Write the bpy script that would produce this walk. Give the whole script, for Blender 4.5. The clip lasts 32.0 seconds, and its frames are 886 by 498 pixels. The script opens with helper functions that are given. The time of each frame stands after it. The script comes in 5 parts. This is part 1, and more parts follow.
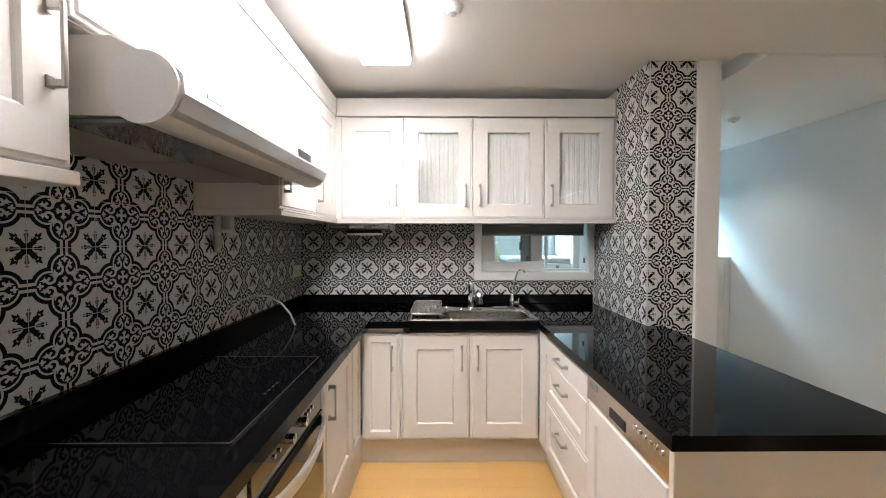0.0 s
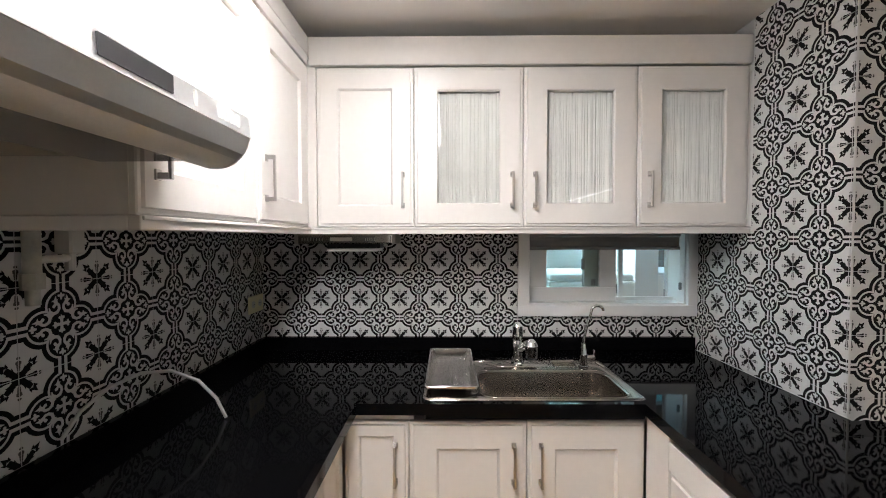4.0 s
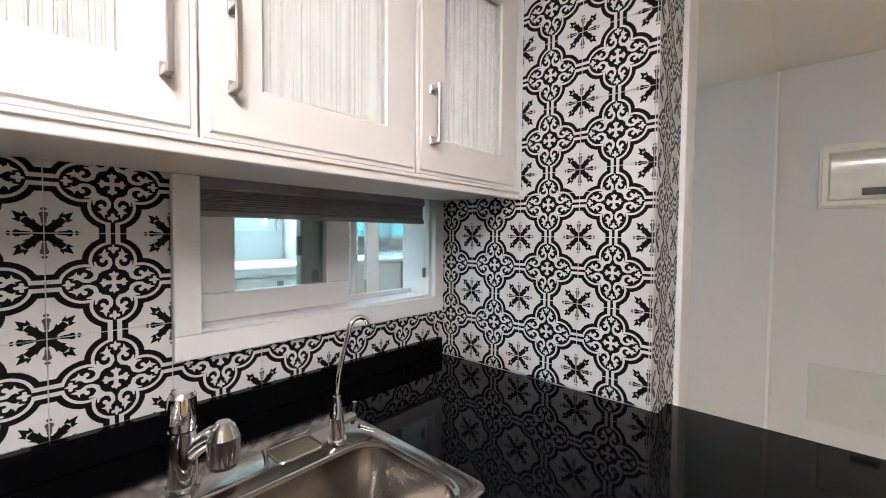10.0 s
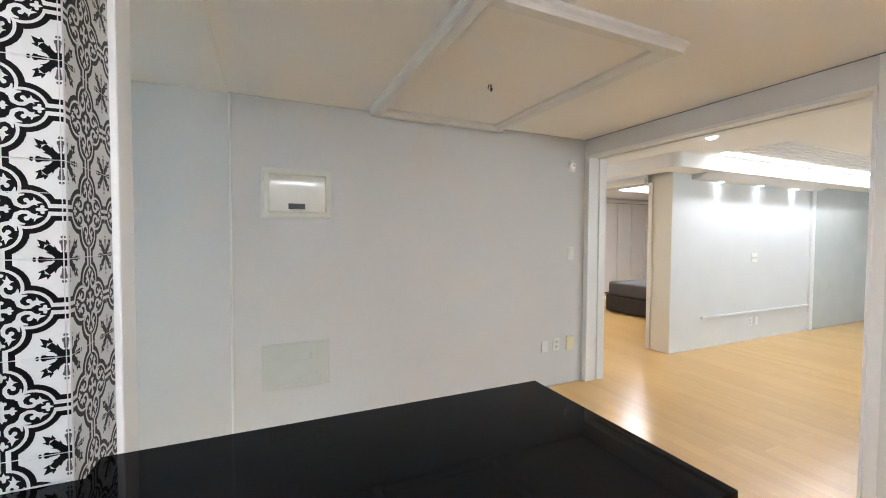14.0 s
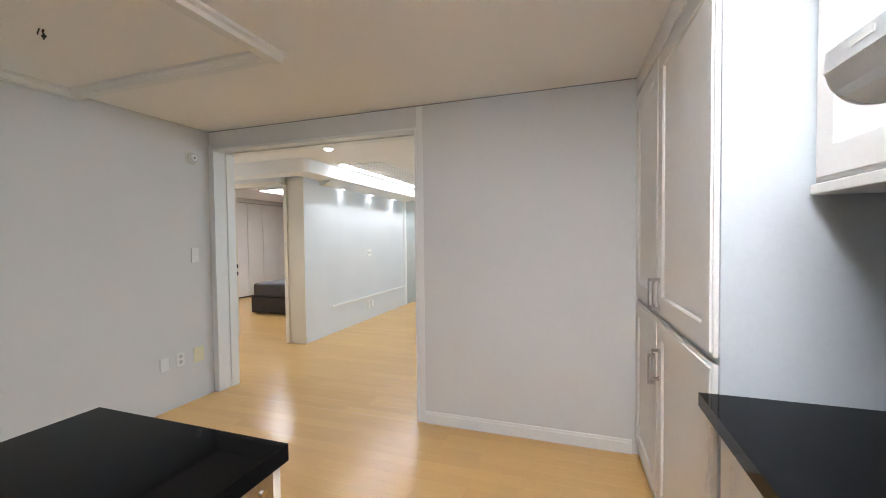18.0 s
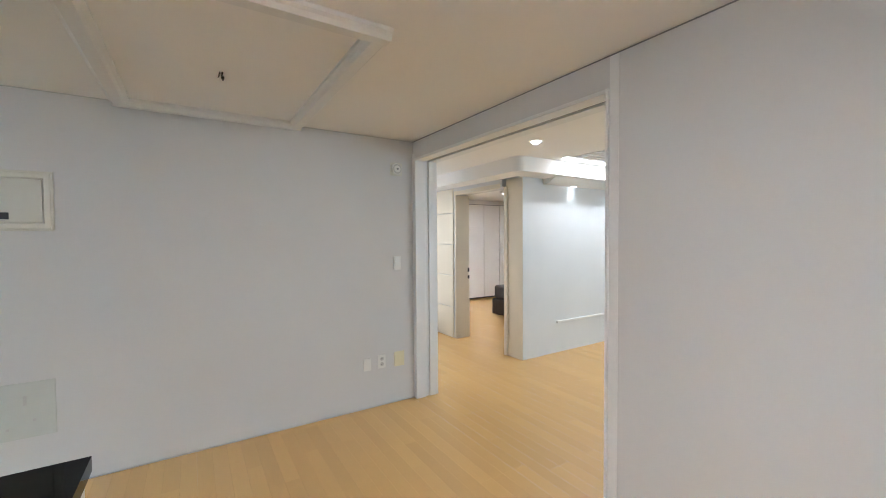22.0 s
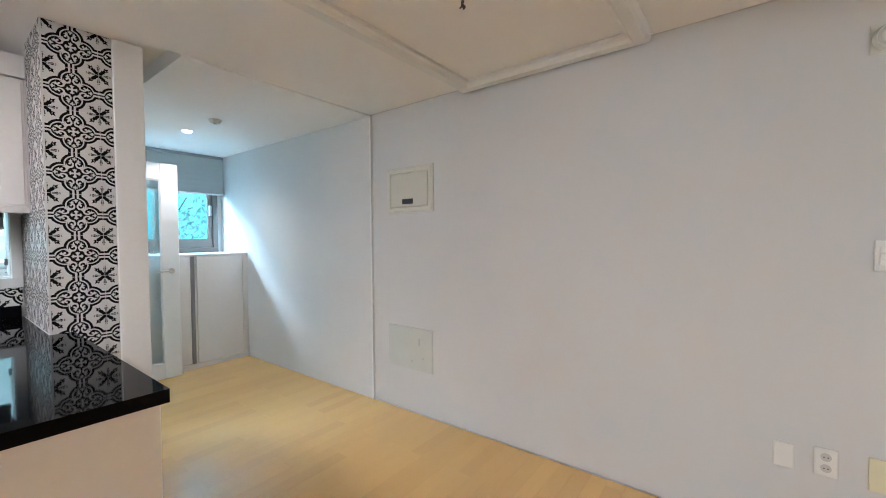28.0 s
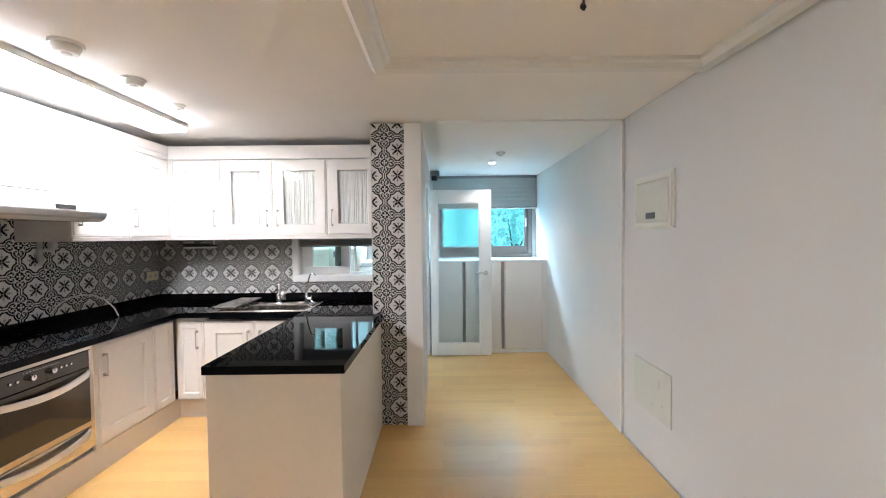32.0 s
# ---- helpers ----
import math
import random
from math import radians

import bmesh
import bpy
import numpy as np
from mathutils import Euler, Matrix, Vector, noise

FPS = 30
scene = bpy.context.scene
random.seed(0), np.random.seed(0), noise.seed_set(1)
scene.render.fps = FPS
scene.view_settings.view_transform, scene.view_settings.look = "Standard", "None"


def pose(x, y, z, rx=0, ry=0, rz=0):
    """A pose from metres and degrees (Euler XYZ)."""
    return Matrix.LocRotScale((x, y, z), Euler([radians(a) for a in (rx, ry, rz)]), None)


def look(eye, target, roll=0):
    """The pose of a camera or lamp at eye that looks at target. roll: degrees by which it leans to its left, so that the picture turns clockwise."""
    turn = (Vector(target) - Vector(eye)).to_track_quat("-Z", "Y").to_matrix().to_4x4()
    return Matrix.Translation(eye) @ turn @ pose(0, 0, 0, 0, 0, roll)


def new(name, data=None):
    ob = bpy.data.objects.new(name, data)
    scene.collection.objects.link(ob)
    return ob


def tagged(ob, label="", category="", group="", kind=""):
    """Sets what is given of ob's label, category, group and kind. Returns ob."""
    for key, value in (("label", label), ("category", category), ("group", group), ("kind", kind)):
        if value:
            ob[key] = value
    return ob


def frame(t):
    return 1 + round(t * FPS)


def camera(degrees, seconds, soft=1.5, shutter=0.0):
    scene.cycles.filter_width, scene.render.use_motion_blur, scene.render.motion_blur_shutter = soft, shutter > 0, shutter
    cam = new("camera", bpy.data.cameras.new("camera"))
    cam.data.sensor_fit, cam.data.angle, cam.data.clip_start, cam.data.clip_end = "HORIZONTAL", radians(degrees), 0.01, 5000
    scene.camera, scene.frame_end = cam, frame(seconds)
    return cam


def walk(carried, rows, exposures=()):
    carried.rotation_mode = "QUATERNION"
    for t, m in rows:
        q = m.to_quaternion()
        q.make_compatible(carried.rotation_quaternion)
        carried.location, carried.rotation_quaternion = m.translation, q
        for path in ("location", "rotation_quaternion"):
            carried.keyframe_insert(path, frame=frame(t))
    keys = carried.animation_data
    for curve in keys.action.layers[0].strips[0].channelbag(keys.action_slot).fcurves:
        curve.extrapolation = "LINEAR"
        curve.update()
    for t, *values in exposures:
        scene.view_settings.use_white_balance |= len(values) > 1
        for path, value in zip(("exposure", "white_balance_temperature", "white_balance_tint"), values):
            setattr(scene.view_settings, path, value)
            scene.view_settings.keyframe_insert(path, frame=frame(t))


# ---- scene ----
cam = camera(96.4, 32.0, soft=1.0)
PATH = [
    (0, (0.084, 0.126, 1.367), (0.099, 2.125, 1.311), -0.0),
    (0.5, (0.068, 0.191, 1.391), (0.072, 2.19, 1.335), 0.0),
    (1, (0.03, 0.329, 1.407), (0.022, 2.328, 1.348), -0.0),
    (1.5, (-0.015, 0.47, 1.421), (-0.019, 2.47, 1.366), 0.0),
    (2, (-0.019, 0.571, 1.422), (-0.027, 2.57, 1.364), -0.0),
    (2.5, (-0.016, 0.699, 1.437), (-0.027, 2.698, 1.376), -0.0),
    (3, (-0.004, 0.847, 1.448), (-0.022, 2.846, 1.386), -0.1),
    (3.5, (-0.007, 0.962, 1.452), (-0.03, 2.961, 1.393), -0.1),
    (5.5, (-0.057, 1.558, 1.401), (-0.05, 3.557, 1.344), -0.3),
    (6, (-0.018, 1.741, 1.384), (-0.009, 3.74, 1.315), -0.4),
    (6.5, (0.023, 1.84, 1.371), (0.026, 3.839, 1.302), -0.3),
    (7, (0.033, 1.925, 1.342), (0.07, 3.924, 1.292), -0.4),
    (7.5, (0.005, 2.033, 1.35), (0.251, 4.016, 1.271), -0.1),
    (8, (0.015, 2.078, 1.358), (0.533, 4.007, 1.262), 0.2),
    (8.5, (0.035, 2.085, 1.351), (0.843, 3.913, 1.268), 0.2),
    (9, (0.048, 2.082, 1.354), (1.114, 3.772, 1.264), 0.3),
    (9.5, (0.068, 2.064, 1.351), (1.34, 3.606, 1.268), 0.4),
    (10, (0.09, 2.036, 1.343), (1.574, 3.375, 1.272), 0.5),
    (10.5, (0.158, 1.981, 1.347), (1.809, 3.107, 1.278), 0.5),
    (11, (0.224, 1.911, 1.342), (2.008, 2.812, 1.278), 0.5),
    (11.5, (0.255, 1.88, 1.353), (2.133, 2.565, 1.293), 0.5),
    (12, (0.274, 1.906, 1.363), (2.226, 2.34, 1.303), 0.6),
    (12.5, (0.261, 1.938, 1.358), (2.257, 2.054, 1.311), 0.4),
    (13, (0.235, 1.96, 1.357), (2.219, 1.714, 1.308), 0.4),
    (13.5, (0.208, 1.965, 1.351), (2.127, 1.403, 1.308), 0.2),
    (14, (0.184, 1.951, 1.392), (2.008, 1.134, 1.325), 0.3),
    (14.5, (0.139, 1.919, 1.37), (1.855, 0.892, 1.318), 0.1),
    (15, (0.115, 1.931, 1.348), (1.681, 0.688, 1.305), -0.2),
    (15.5, (0.07, 1.879, 1.339), (1.496, 0.477, 1.299), -0.2),
    (17.5, (0.003, 1.855, 1.344), (0.722, -0.011, 1.292), -0.4),
    (18, (0.014, 1.827, 1.357), (0.661, -0.065, 1.299), -0.6),
    (18.5, (0.013, 1.75, 1.358), (0.661, -0.141, 1.307), -0.5),
    (19, (-0.016, 1.636, 1.385), (0.644, -0.251, 1.335), -0.5),
    (19.5, (-0.045, 1.541, 1.425), (0.718, -0.306, 1.369), -0.6),
    (20, (-0.029, 1.421, 1.433), (0.897, -0.351, 1.375), -0.6),
    (20.5, (0.018, 1.317, 1.438), (1.113, -0.355, 1.384), -0.5),
    (21, (0.015, 1.196, 1.441), (1.319, -0.319, 1.383), -0.6),
    (21.5, (-0.014, 1.019, 1.463), (1.493, -0.294, 1.397), -0.6),
    (22, (-0.056, 0.847, 1.453), (1.632, -0.224, 1.394), -0.4),
    (22.5, (0.005, 0.771, 1.452), (1.792, -0.125, 1.387), -0.3),
    (23, (0.103, 0.653, 1.462), (1.964, -0.077, 1.393), -0.4),
    (23.5, (0.163, 0.536, 1.482), (2.08, -0.027, 1.401), -0.3),
    (24, (0.163, 0.369, 1.513), (2.122, -0.02, 1.417), -0.2),
    (24.5, (0.123, 0.225, 1.464), (2.109, 0.0, 1.395), -0.5),
    (26.5, (0.53, -0.155, 1.31), (2.489, 0.242, 1.264), -0.5),
    (27, (0.626, -0.244, 1.333), (2.495, 0.464, 1.275), -0.4),
    (27.5, (0.73, -0.256, 1.324), (2.468, 0.731, 1.258), -0.5),
    (28, (0.894, -0.253, 1.314), (2.482, 0.961, 1.258), -0.5),
    (28.5, (1.038, -0.264, 1.323), (2.467, 1.134, 1.258), -0.4),
    (29, (1.214, -0.361, 1.34), (2.461, 1.201, 1.279), -0.5),
    (29.5, (1.355, -0.447, 1.362), (2.394, 1.261, 1.299), -0.5),
    (30, (1.463, -0.444, 1.351), (2.316, 1.364, 1.291), -0.5),
    (30.5, (1.588, -0.434, 1.379), (2.227, 1.46, 1.319), -0.6),
    (31, (1.683, -0.498, 1.425), (2.082, 1.461, 1.364), -0.6),
    (31.5, (1.753, -0.624, 1.457), (1.926, 1.368, 1.394), -0.5),
    (32, (1.775, -0.736, 1.472), (1.782, 1.263, 1.408), -0.6),
]
EXPOSURES = [(0, -0.32, 6400, 12), (3.5, -0.55, 6400, 12), (6, -0.92, 6400, 12), (9, -0.38, 6450, 15), (11, 0.03, 6450, 16), (13, 0.18, 6250, 12),
             (15, 0.08, 5700, 8), (19, -0.18, 5850, 9), (22, -0.12, 5750, 8), (24, -0.02, 5850, 11), (27, 0.0, 5900, 12), (29, 0.10, 6050, 14), (32, 0.14, 6100, 13)]
walk(cam, [(t, look(eye, target, roll)) for t, eye, target, roll in PATH], EXPOSURES)

# ---------------------------------------------------------------- light
world = bpy.data.worlds.new("world")
scene.world = world
world.use_nodes = True
wn = world.node_tree.nodes
sky = wn.new("ShaderNodeTexSky")
sky.sky_type = "NISHITA"
sky.sun_disc = False
sky.sun_elevation, sky.sun_rotation = radians(48), radians(217)
wn["Background"].inputs["Strength"].default_value = 0.14
world.node_tree.links.new(sky.outputs[0], wn["Background"].inputs["Color"])

sun = new("sun", bpy.data.lights.new("sun", "SUN"))
sun.data.energy, sun.data.angle, sun.data.color = 5.0, radians(0.5), (1.0, 0.96, 0.90)
sun.matrix_world = look((-14, -12, 30), (2, 9, 0))


def area_lamp(name, eye, target, sx, sy, watts, colour):
    lamp = new(name, bpy.data.lights.new(name, "AREA"))
    lamp.data.shape, lamp.data.size, lamp.data.size_y = "RECTANGLE", sx, sy
    lamp.data.energy, lamp.data.color = watts, colour
    lamp.matrix_world = look(eye, target)
    return lamp


WARM, NEUTRAL, DAY = (1.0, 0.96, 0.90), (1.0, 0.975, 0.95), (0.55, 0.835, 1.0)
area_lamp("hall_window_light", (2.25, 5.80, 3.36), (2.4, 3.7, 1.2), 3.4, 1.75, 480, (0.66, 0.88, 1.0))
area_lamp("utility_window_light", (0.4, 5.75, 3.05), (0.4, 3.9, 0.9), 2.0, 1.3, 1100, DAY)
area_lamp("living_cove_light", (2.895, -4.6, 2.295), (2.895, -4.6, 0), 0.06, 3.9, 24, NEUTRAL)
area_lamp("living_daylight", (-1.9, -4.4, 1.35), (3.3, -4.0, 1.2), 3.2, 2.0, 85, (0.68, 0.87, 1.0))
area_lamp("bedroom_panel_light", (5.25, -4.42, 2.243), (5.25, -4.42, 0), 0.66, 0.72, 36, NEUTRAL)


def spot_lamp(name, x, y, z, watts, colour, tx=0.0, ty=0.0):
    lamp = new(name, bpy.data.lights.new(name, "SPOT"))
    lamp.data.energy, lamp.data.color = watts, colour
    lamp.data.spot_size, lamp.data.spot_blend, lamp.data.shadow_soft_size = radians(130), 0.7, 0.05
    lamp.matrix_world = look((x, y, z), (x + tx, y + ty, z - 1))
    return lamp


spot_lamp("hall_spot", 2.355, 3.75, 2.27, 38, (1.0, 0.985, 0.96))
spot_lamp("living_spot", 2.52, -1.785, 2.29, 27, WARM)
spot_lamp("living_spot", 4.40, -1.82, 2.29, 27, WARM)
for wy in (-3.25, -4.10, -4.95):
    spot_lamp("wall_wash_spot", 3.285, wy, 2.07, 2.4, (0.95, 1.0, 0.97), 0.1)

# ---------------------------------------------------------------- materials


def shader(name, colour, rough=0.5, metal=0.0, spec=0.5, grain=None, bump=None, stain=None, coat=0.0, emit=None, sway=0.06):
    """A principled material. grain: (scale, amount) of fine colour change; stain: the same, broad; bump: (scale, strength)."""
    m = bpy.data.materials.new(name)
    m.use_nodes = True
    n, l = m.node_tree.nodes, m.node_tree.links
    b = n["Principled BSDF"]
    b.inputs["Base Color"].default_value = (*colour, 1)
    b.inputs["Roughness"].default_value = rough
    b.inputs["Metallic"].default_value = metal
    b.inputs["Specular IOR Level"].default_value = spec
    b.inputs["Coat Weight"].default_value = coat
    b.inputs["Coat Roughness"].default_value = 0.05
    co = n.new("ShaderNodeTexCoord").outputs["Object"]
    last = None
    for spec_, detail in ((grain, 6), (stain, 3)):
        if not spec_:
            continue
        t = n.new("ShaderNodeTexNoise")
        t.inputs["Scale"].default_value, t.inputs["Detail"].default_value = spec_[0], detail
        l.new(co, t.inputs["Vector"])
        r = n.new("ShaderNodeMapRange")
        r.inputs["From Min"].default_value, r.inputs["From Max"].default_value = 0.3, 0.7
        r.inputs["To Min"].default_value, r.inputs["To Max"].default_value = 1 - spec_[1], 1 + spec_[1] * 0.5
        l.new(t.outputs["Fac"], r.inputs["Value"])
        mul = n.new("ShaderNodeVectorMath")
        mul.operation = "SCALE"
        if last is None:
            mul.inputs[0].default_value = colour
        else:
            l.new(last, mul.inputs[0])
        l.new(r.outputs[0], mul.inputs["Scale"])
        last = mul.outputs[0]
        rr = n.new("ShaderNodeMapRange")
        rr.inputs["To Min"].default_value, rr.inputs["To Max"].default_value = max(rough - sway, 0.01), min(rough + sway, 1)
        l.new(t.outputs["Fac"], rr.inputs["Value"])
        l.new(rr.outputs[0], b.inputs["Roughness"])
    if last is not None:
        l.new(last, b.inputs["Base Color"])
    if bump:
        t = n.new("ShaderNodeTexNoise")
        t.inputs["Scale"].default_value, t.inputs["Detail"].default_value = bump[0], 5
        l.new(co, t.inputs["Vector"])
        bp = n.new("ShaderNodeBump")
        bp.inputs["Strength"].default_value, bp.inputs["Distance"].default_value = bump[1], 0.002
        l.new(t.outputs["Fac"], bp.inputs["Height"])
        l.new(bp.outputs[0], b.inputs["Normal"])
    if emit:
        b.inputs["Emission Color"].default_value = (*emit[0], 1)
        b.inputs["Emission Strength"].default_value = emit[1]
    return m


def glass(name, colour, rough=0.0, bump=None):
    m = shader(name, colour, rough, bump=bump)
    b = m.node_tree.nodes["Principled BSDF"]
    b.inputs["Transmission Weight"].default_value = 1.0
    b.inputs["IOR"].default_value = 1.45
    return m


def wood_floor():
    """Oiled maple strip: grain drawn out along x, one tone for each strip."""
    m = shader("maple_strip", (0.5, 0.3, 0.13), 0.28, spec=0.5)
    n, l = m.node_tree.nodes, m.node_tree.links
    b = n["Principled BSDF"]
    geo = n.new("ShaderNodeNewGeometry")
    info = n.new("ShaderNodeObjectInfo")
    add = n.new("ShaderNodeMath")
    l.new(geo.outputs["Random Per Island"], add.inputs[0])
    l.new(info.outputs["Random"], add.inputs[1])
    fr = n.new("ShaderNodeMath")
    fr.operation = "FRACT"
    l.new(add.outputs[0], fr.inputs[0])
    co = n.new("ShaderNodeTexCoord").outputs["Object"]
    off = n.new("ShaderNodeVectorMath")
    off.operation = "ADD"
    l.new(co, off.inputs[0])
    l.new(fr.outputs[0], off.inputs[1])
    def drawn(sx, sy, lo, hi):
        """Noise drawn out along the strip, as a factor from lo to hi."""
        mp = n.new("ShaderNodeMapping")
        mp.inputs["Scale"].default_value = (sx, sy, 1)
        l.new(off.outputs[0], mp.inputs["Vector"])
        t = n.new("ShaderNodeTexNoise")
        t.inputs["Scale"].default_value, t.inputs["Detail"].default_value = 1.0, 2
        l.new(mp.outputs[0], t.inputs["Vector"])
        r = n.new("ShaderNodeMapRange")
        r.inputs["From Min"].default_value, r.inputs["From Max"].default_value = 0.25, 0.75
        r.inputs["To Min"].default_value, r.inputs["To Max"].default_value = lo, hi
        l.new(t.outputs["Fac"], r.inputs["Value"])
        return r.outputs[0]
    last = None
    for fac in (drawn(1.1, 5.0, 0.975, 1.02), drawn(9.0, 240.0, 0.98, 1.015)):
        mul = n.new("ShaderNodeVectorMath")
        mul.operation = "SCALE"
        if last is None:
            mul.inputs[0].default_value = FLOOR_TONE
        else:
            l.new(last, mul.inputs[0])
        l.new(fac, mul.inputs["Scale"])
        last = mul.outputs[0]
    hs = n.new("ShaderNodeHueSaturation")
    v = n.new("ShaderNodeMapRange")
    v.inputs["To Min"].default_value, v.inputs["To Max"].default_value = 0.95, 1.045
    l.new(fr.outputs[0], v.inputs["Value"])
    l.new(v.outputs[0], hs.inputs["Value"])
    l.new(last, hs.inputs["Color"])
    l.new(hs.outputs[0], b.inputs["Base Color"])
    b.inputs["Roughness"].default_value = 0.235
    return m


FLOOR_TONE = (0.66, 0.412, 0.155)
WALLPAPER = shader("white_wallpaper", (0.685, 0.675, 0.665), 0.75, spec=0.3, grain=(900, 0.03), stain=(1.3, 0.03), bump=(1100, 0.12))
CEILING = shader("cream_ceiling_paper", (0.90, 0.885, 0.865), 0.8, spec=0.2, grain=(700, 0.03), stain=(0.9, 0.03), bump=(900, 0.12))
TRIM = shader("white_semi_gloss_trim", (0.80, 0.795, 0.78), 0.4, grain=(60, 0.02), stain=(2, 0.02), bump=(300, 0.04))
BEIGE = shader("cream_door_lining", (0.74, 0.68, 0.56), 0.45, grain=(80, 0.02), stain=(2, 0.03))
CABINET = shader("white_painted_cabinet_front", (0.75, 0.72, 0.69), 0.36, grain=(40, 0.02), stain=(3, 0.02), bump=(220, 0.05))
CARCASS = shader("white_laminate_carcass", (0.74, 0.70, 0.66), 0.45, grain=(60, 0.02), stain=(3, 0.02))
PANEL = shader("cream_laminate_panel", (0.76, 0.69, 0.60), 0.42, grain=(30, 0.02), stain=(2, 0.03))
# Cabinet white darkened in its colour to imitate weaker light on the side.
TALL_SIDE = shader("shade_toned_side_panel", (0.55, 0.57, 0.59), 0.4, grain=(60, 0.02), stain=(2, 0.03), bump=(220, 0.04))
STONE = shader("polished_black_stone", (0.003, 0.003, 0.0035), 0.04, spec=0.07, sway=0.012, grain=(420, 0.5))
STEEL = shader("brushed_stainless_steel", (0.56, 0.52, 0.48), 0.17, 1.0, grain=(160, 0.08), stain=(7, 0.08), sway=0.015)
SATIN = shader("satin_aluminium", (0.72, 0.71, 0.69), 0.36, 0.9, grain=(260, 0.05), sway=0.03)
NICKEL = shader("satin_nickel", (0.50, 0.48, 0.46), 0.31, 1.0, grain=(300, 0.05), sway=0.02)
CHROME = shader("polished_chrome", (0.72, 0.72, 0.73), 0.06, 1.0, stain=(20, 0.05))
HOOD = shader("silver_painted_metal", (0.74, 0.74, 0.75), 0.36, 0.1, grain=(200, 0.03), stain=(4, 0.04))
BRONZE = shader("bronze_anodised_aluminium", (0.20, 0.165, 0.15), 0.38, 0.4, grain=(160, 0.05), stain=(6, 0.06))
HOOD_FRONT = shader("satin_silver_hood_front", (0.66, 0.665, 0.67), 0.38, 0.75, grain=(220, 0.03), stain=(4, 0.05), sway=0.02)
HOOD_DARK = shader("grey_hood_underside", (0.42, 0.40, 0.38), 0.5, 0.2, grain=(90, 0.06), stain=(5, 0.1))
BLACK_GLASS = shader("black_ceramic_glass", (0.002, 0.002, 0.0025), 0.03, spec=0.04, stain=(5, 0.2), sway=0.01)
DARK_CHROME = shader("dark_mirror_chrome", (0.34, 0.33, 0.32), 0.12, 1.0, stain=(8, 0.1))
OVEN_GLASS = shader("brown_tinted_oven_glass", (0.030, 0.022, 0.016), 0.04, spec=0.7, stain=(6, 0.2))
DARK = shader("black_plastic", (0.02, 0.02, 0.022), 0.45, grain=(200, 0.2))
GREY_STRIP = shader("grey_metal_strip", (0.25, 0.25, 0.26), 0.4, 0.6, grain=(120, 0.05))
PIPE_PAINT = shader("chipped_pipe_paint", (0.42, 0.41, 0.36), 0.5, grain=(90, 0.1), stain=(20, 0.3))
WHITE_PLASTIC = shader("white_plastic", (0.80, 0.79, 0.76), 0.35, stain=(9, 0.02))
CREAM_PLASTIC = shader("yellowed_plastic", (0.76, 0.70, 0.48), 0.4, stain=(9, 0.04))
GREY_PLASTIC = shader("light_grey_plastic", (0.56, 0.55, 0.53), 0.4, stain=(9, 0.04))
PLATE = shader("cream_painted_plate", (0.70, 0.68, 0.60), 0.38, stain=(9, 0.03))
PLATE_GLOSS = shader("glossy_cream_lid", (0.70, 0.68, 0.60), 0.10, spec=0.45, stain=(9, 0.03), sway=0.02)
FEATURE = shader("glossy_cool_white_panel", (0.73, 0.745, 0.755), 0.2, stain=(2, 0.03), sway=0.03)
HOB_PRINT = shader("grey_hob_print", (0.10, 0.10, 0.10), 0.5)
TILE_WHITE = shader("glazed_tile_white", (0.60, 0.59, 0.58), 0.34, spec=0.15, stain=(14, 0.03), bump=(60, 0.02))
TILE_BLACK = shader("glazed_tile_black", (0.005, 0.0045, 0.0045), 0.40, spec=0.10, grain=(300, 0.3))
TILE_GREY = shader("glazed_tile_faded_print", (0.09, 0.085, 0.08), 0.36, spec=0.2, grain=(300, 0.3))
GROUT = shader("pale_grout", (0.72, 0.71, 0.69), 0.8, grain=(400, 0.05))
BLIND = shader("grey_pleated_fabric", (0.30, 0.30, 0.30), 0.85, grain=(500, 0.1), stain=(6, 0.06))
BLIND_LIGHT = shader("pale_grey_blind_fabric", (0.42, 0.44, 0.43), 0.85, grain=(500, 0.08), stain=(4, 0.05))
PVC = shader("white_window_frame", (0.80, 0.80, 0.79), 0.36, stain=(7, 0.02))
PANE = glass("clear_glass", (0.97, 0.985, 0.98))
SASH_PANE = glass("grey_green_glass", (0.78, 0.88, 0.86))
# Window-frame white greyed in its colour for shade behind the sash pane.
GREY_SASH = shader("shade_toned_window_frame", (0.42, 0.46, 0.44), 0.45, grain=(200, 0.05), stain=(6, 0.08))
GARDEN_PANE = glass("blue_green_tinted_glass", (0.42, 0.82, 1.0))
RIPPLE = glass("rippled_glass", (0.86, 0.96, 0.98), 0.05, bump=(48, 1.0))
FROST = glass("frosted_window_glass", (0.86, 0.98, 1.0), 0.45)
FELT = shader("dark_grey_upholstery", (0.055, 0.05, 0.05), 0.9, grain=(500, 0.2), stain=(9, 0.1), bump=(700, 0.3))
MATTRESS = shader("grey_quilted_mattress", (0.10, 0.095, 0.10), 0.85, grain=(500, 0.12), stain=(9, 0.1), bump=(500, 0.3))
SLATE = shader("grey_brown_stone_sill", (0.20, 0.16, 0.12), 0.4, grain=(60, 0.25), stain=(6, 0.2))
LED = shader("lit_diffuser", (0.9, 0.9, 0.9), 0.4, emit=((1.0, 0.97, 0.93), 14.0))
LED_KITCHEN = shader("lit_kitchen_diffuser", (0.9, 0.9, 0.9), 0.4, emit=((1.0, 0.975, 0.95), 60.0))
LED_COOL = shader("lit_downlight", (0.9, 0.9, 0.9), 0.4, emit=((0.95, 0.98, 1.0), 14.0))
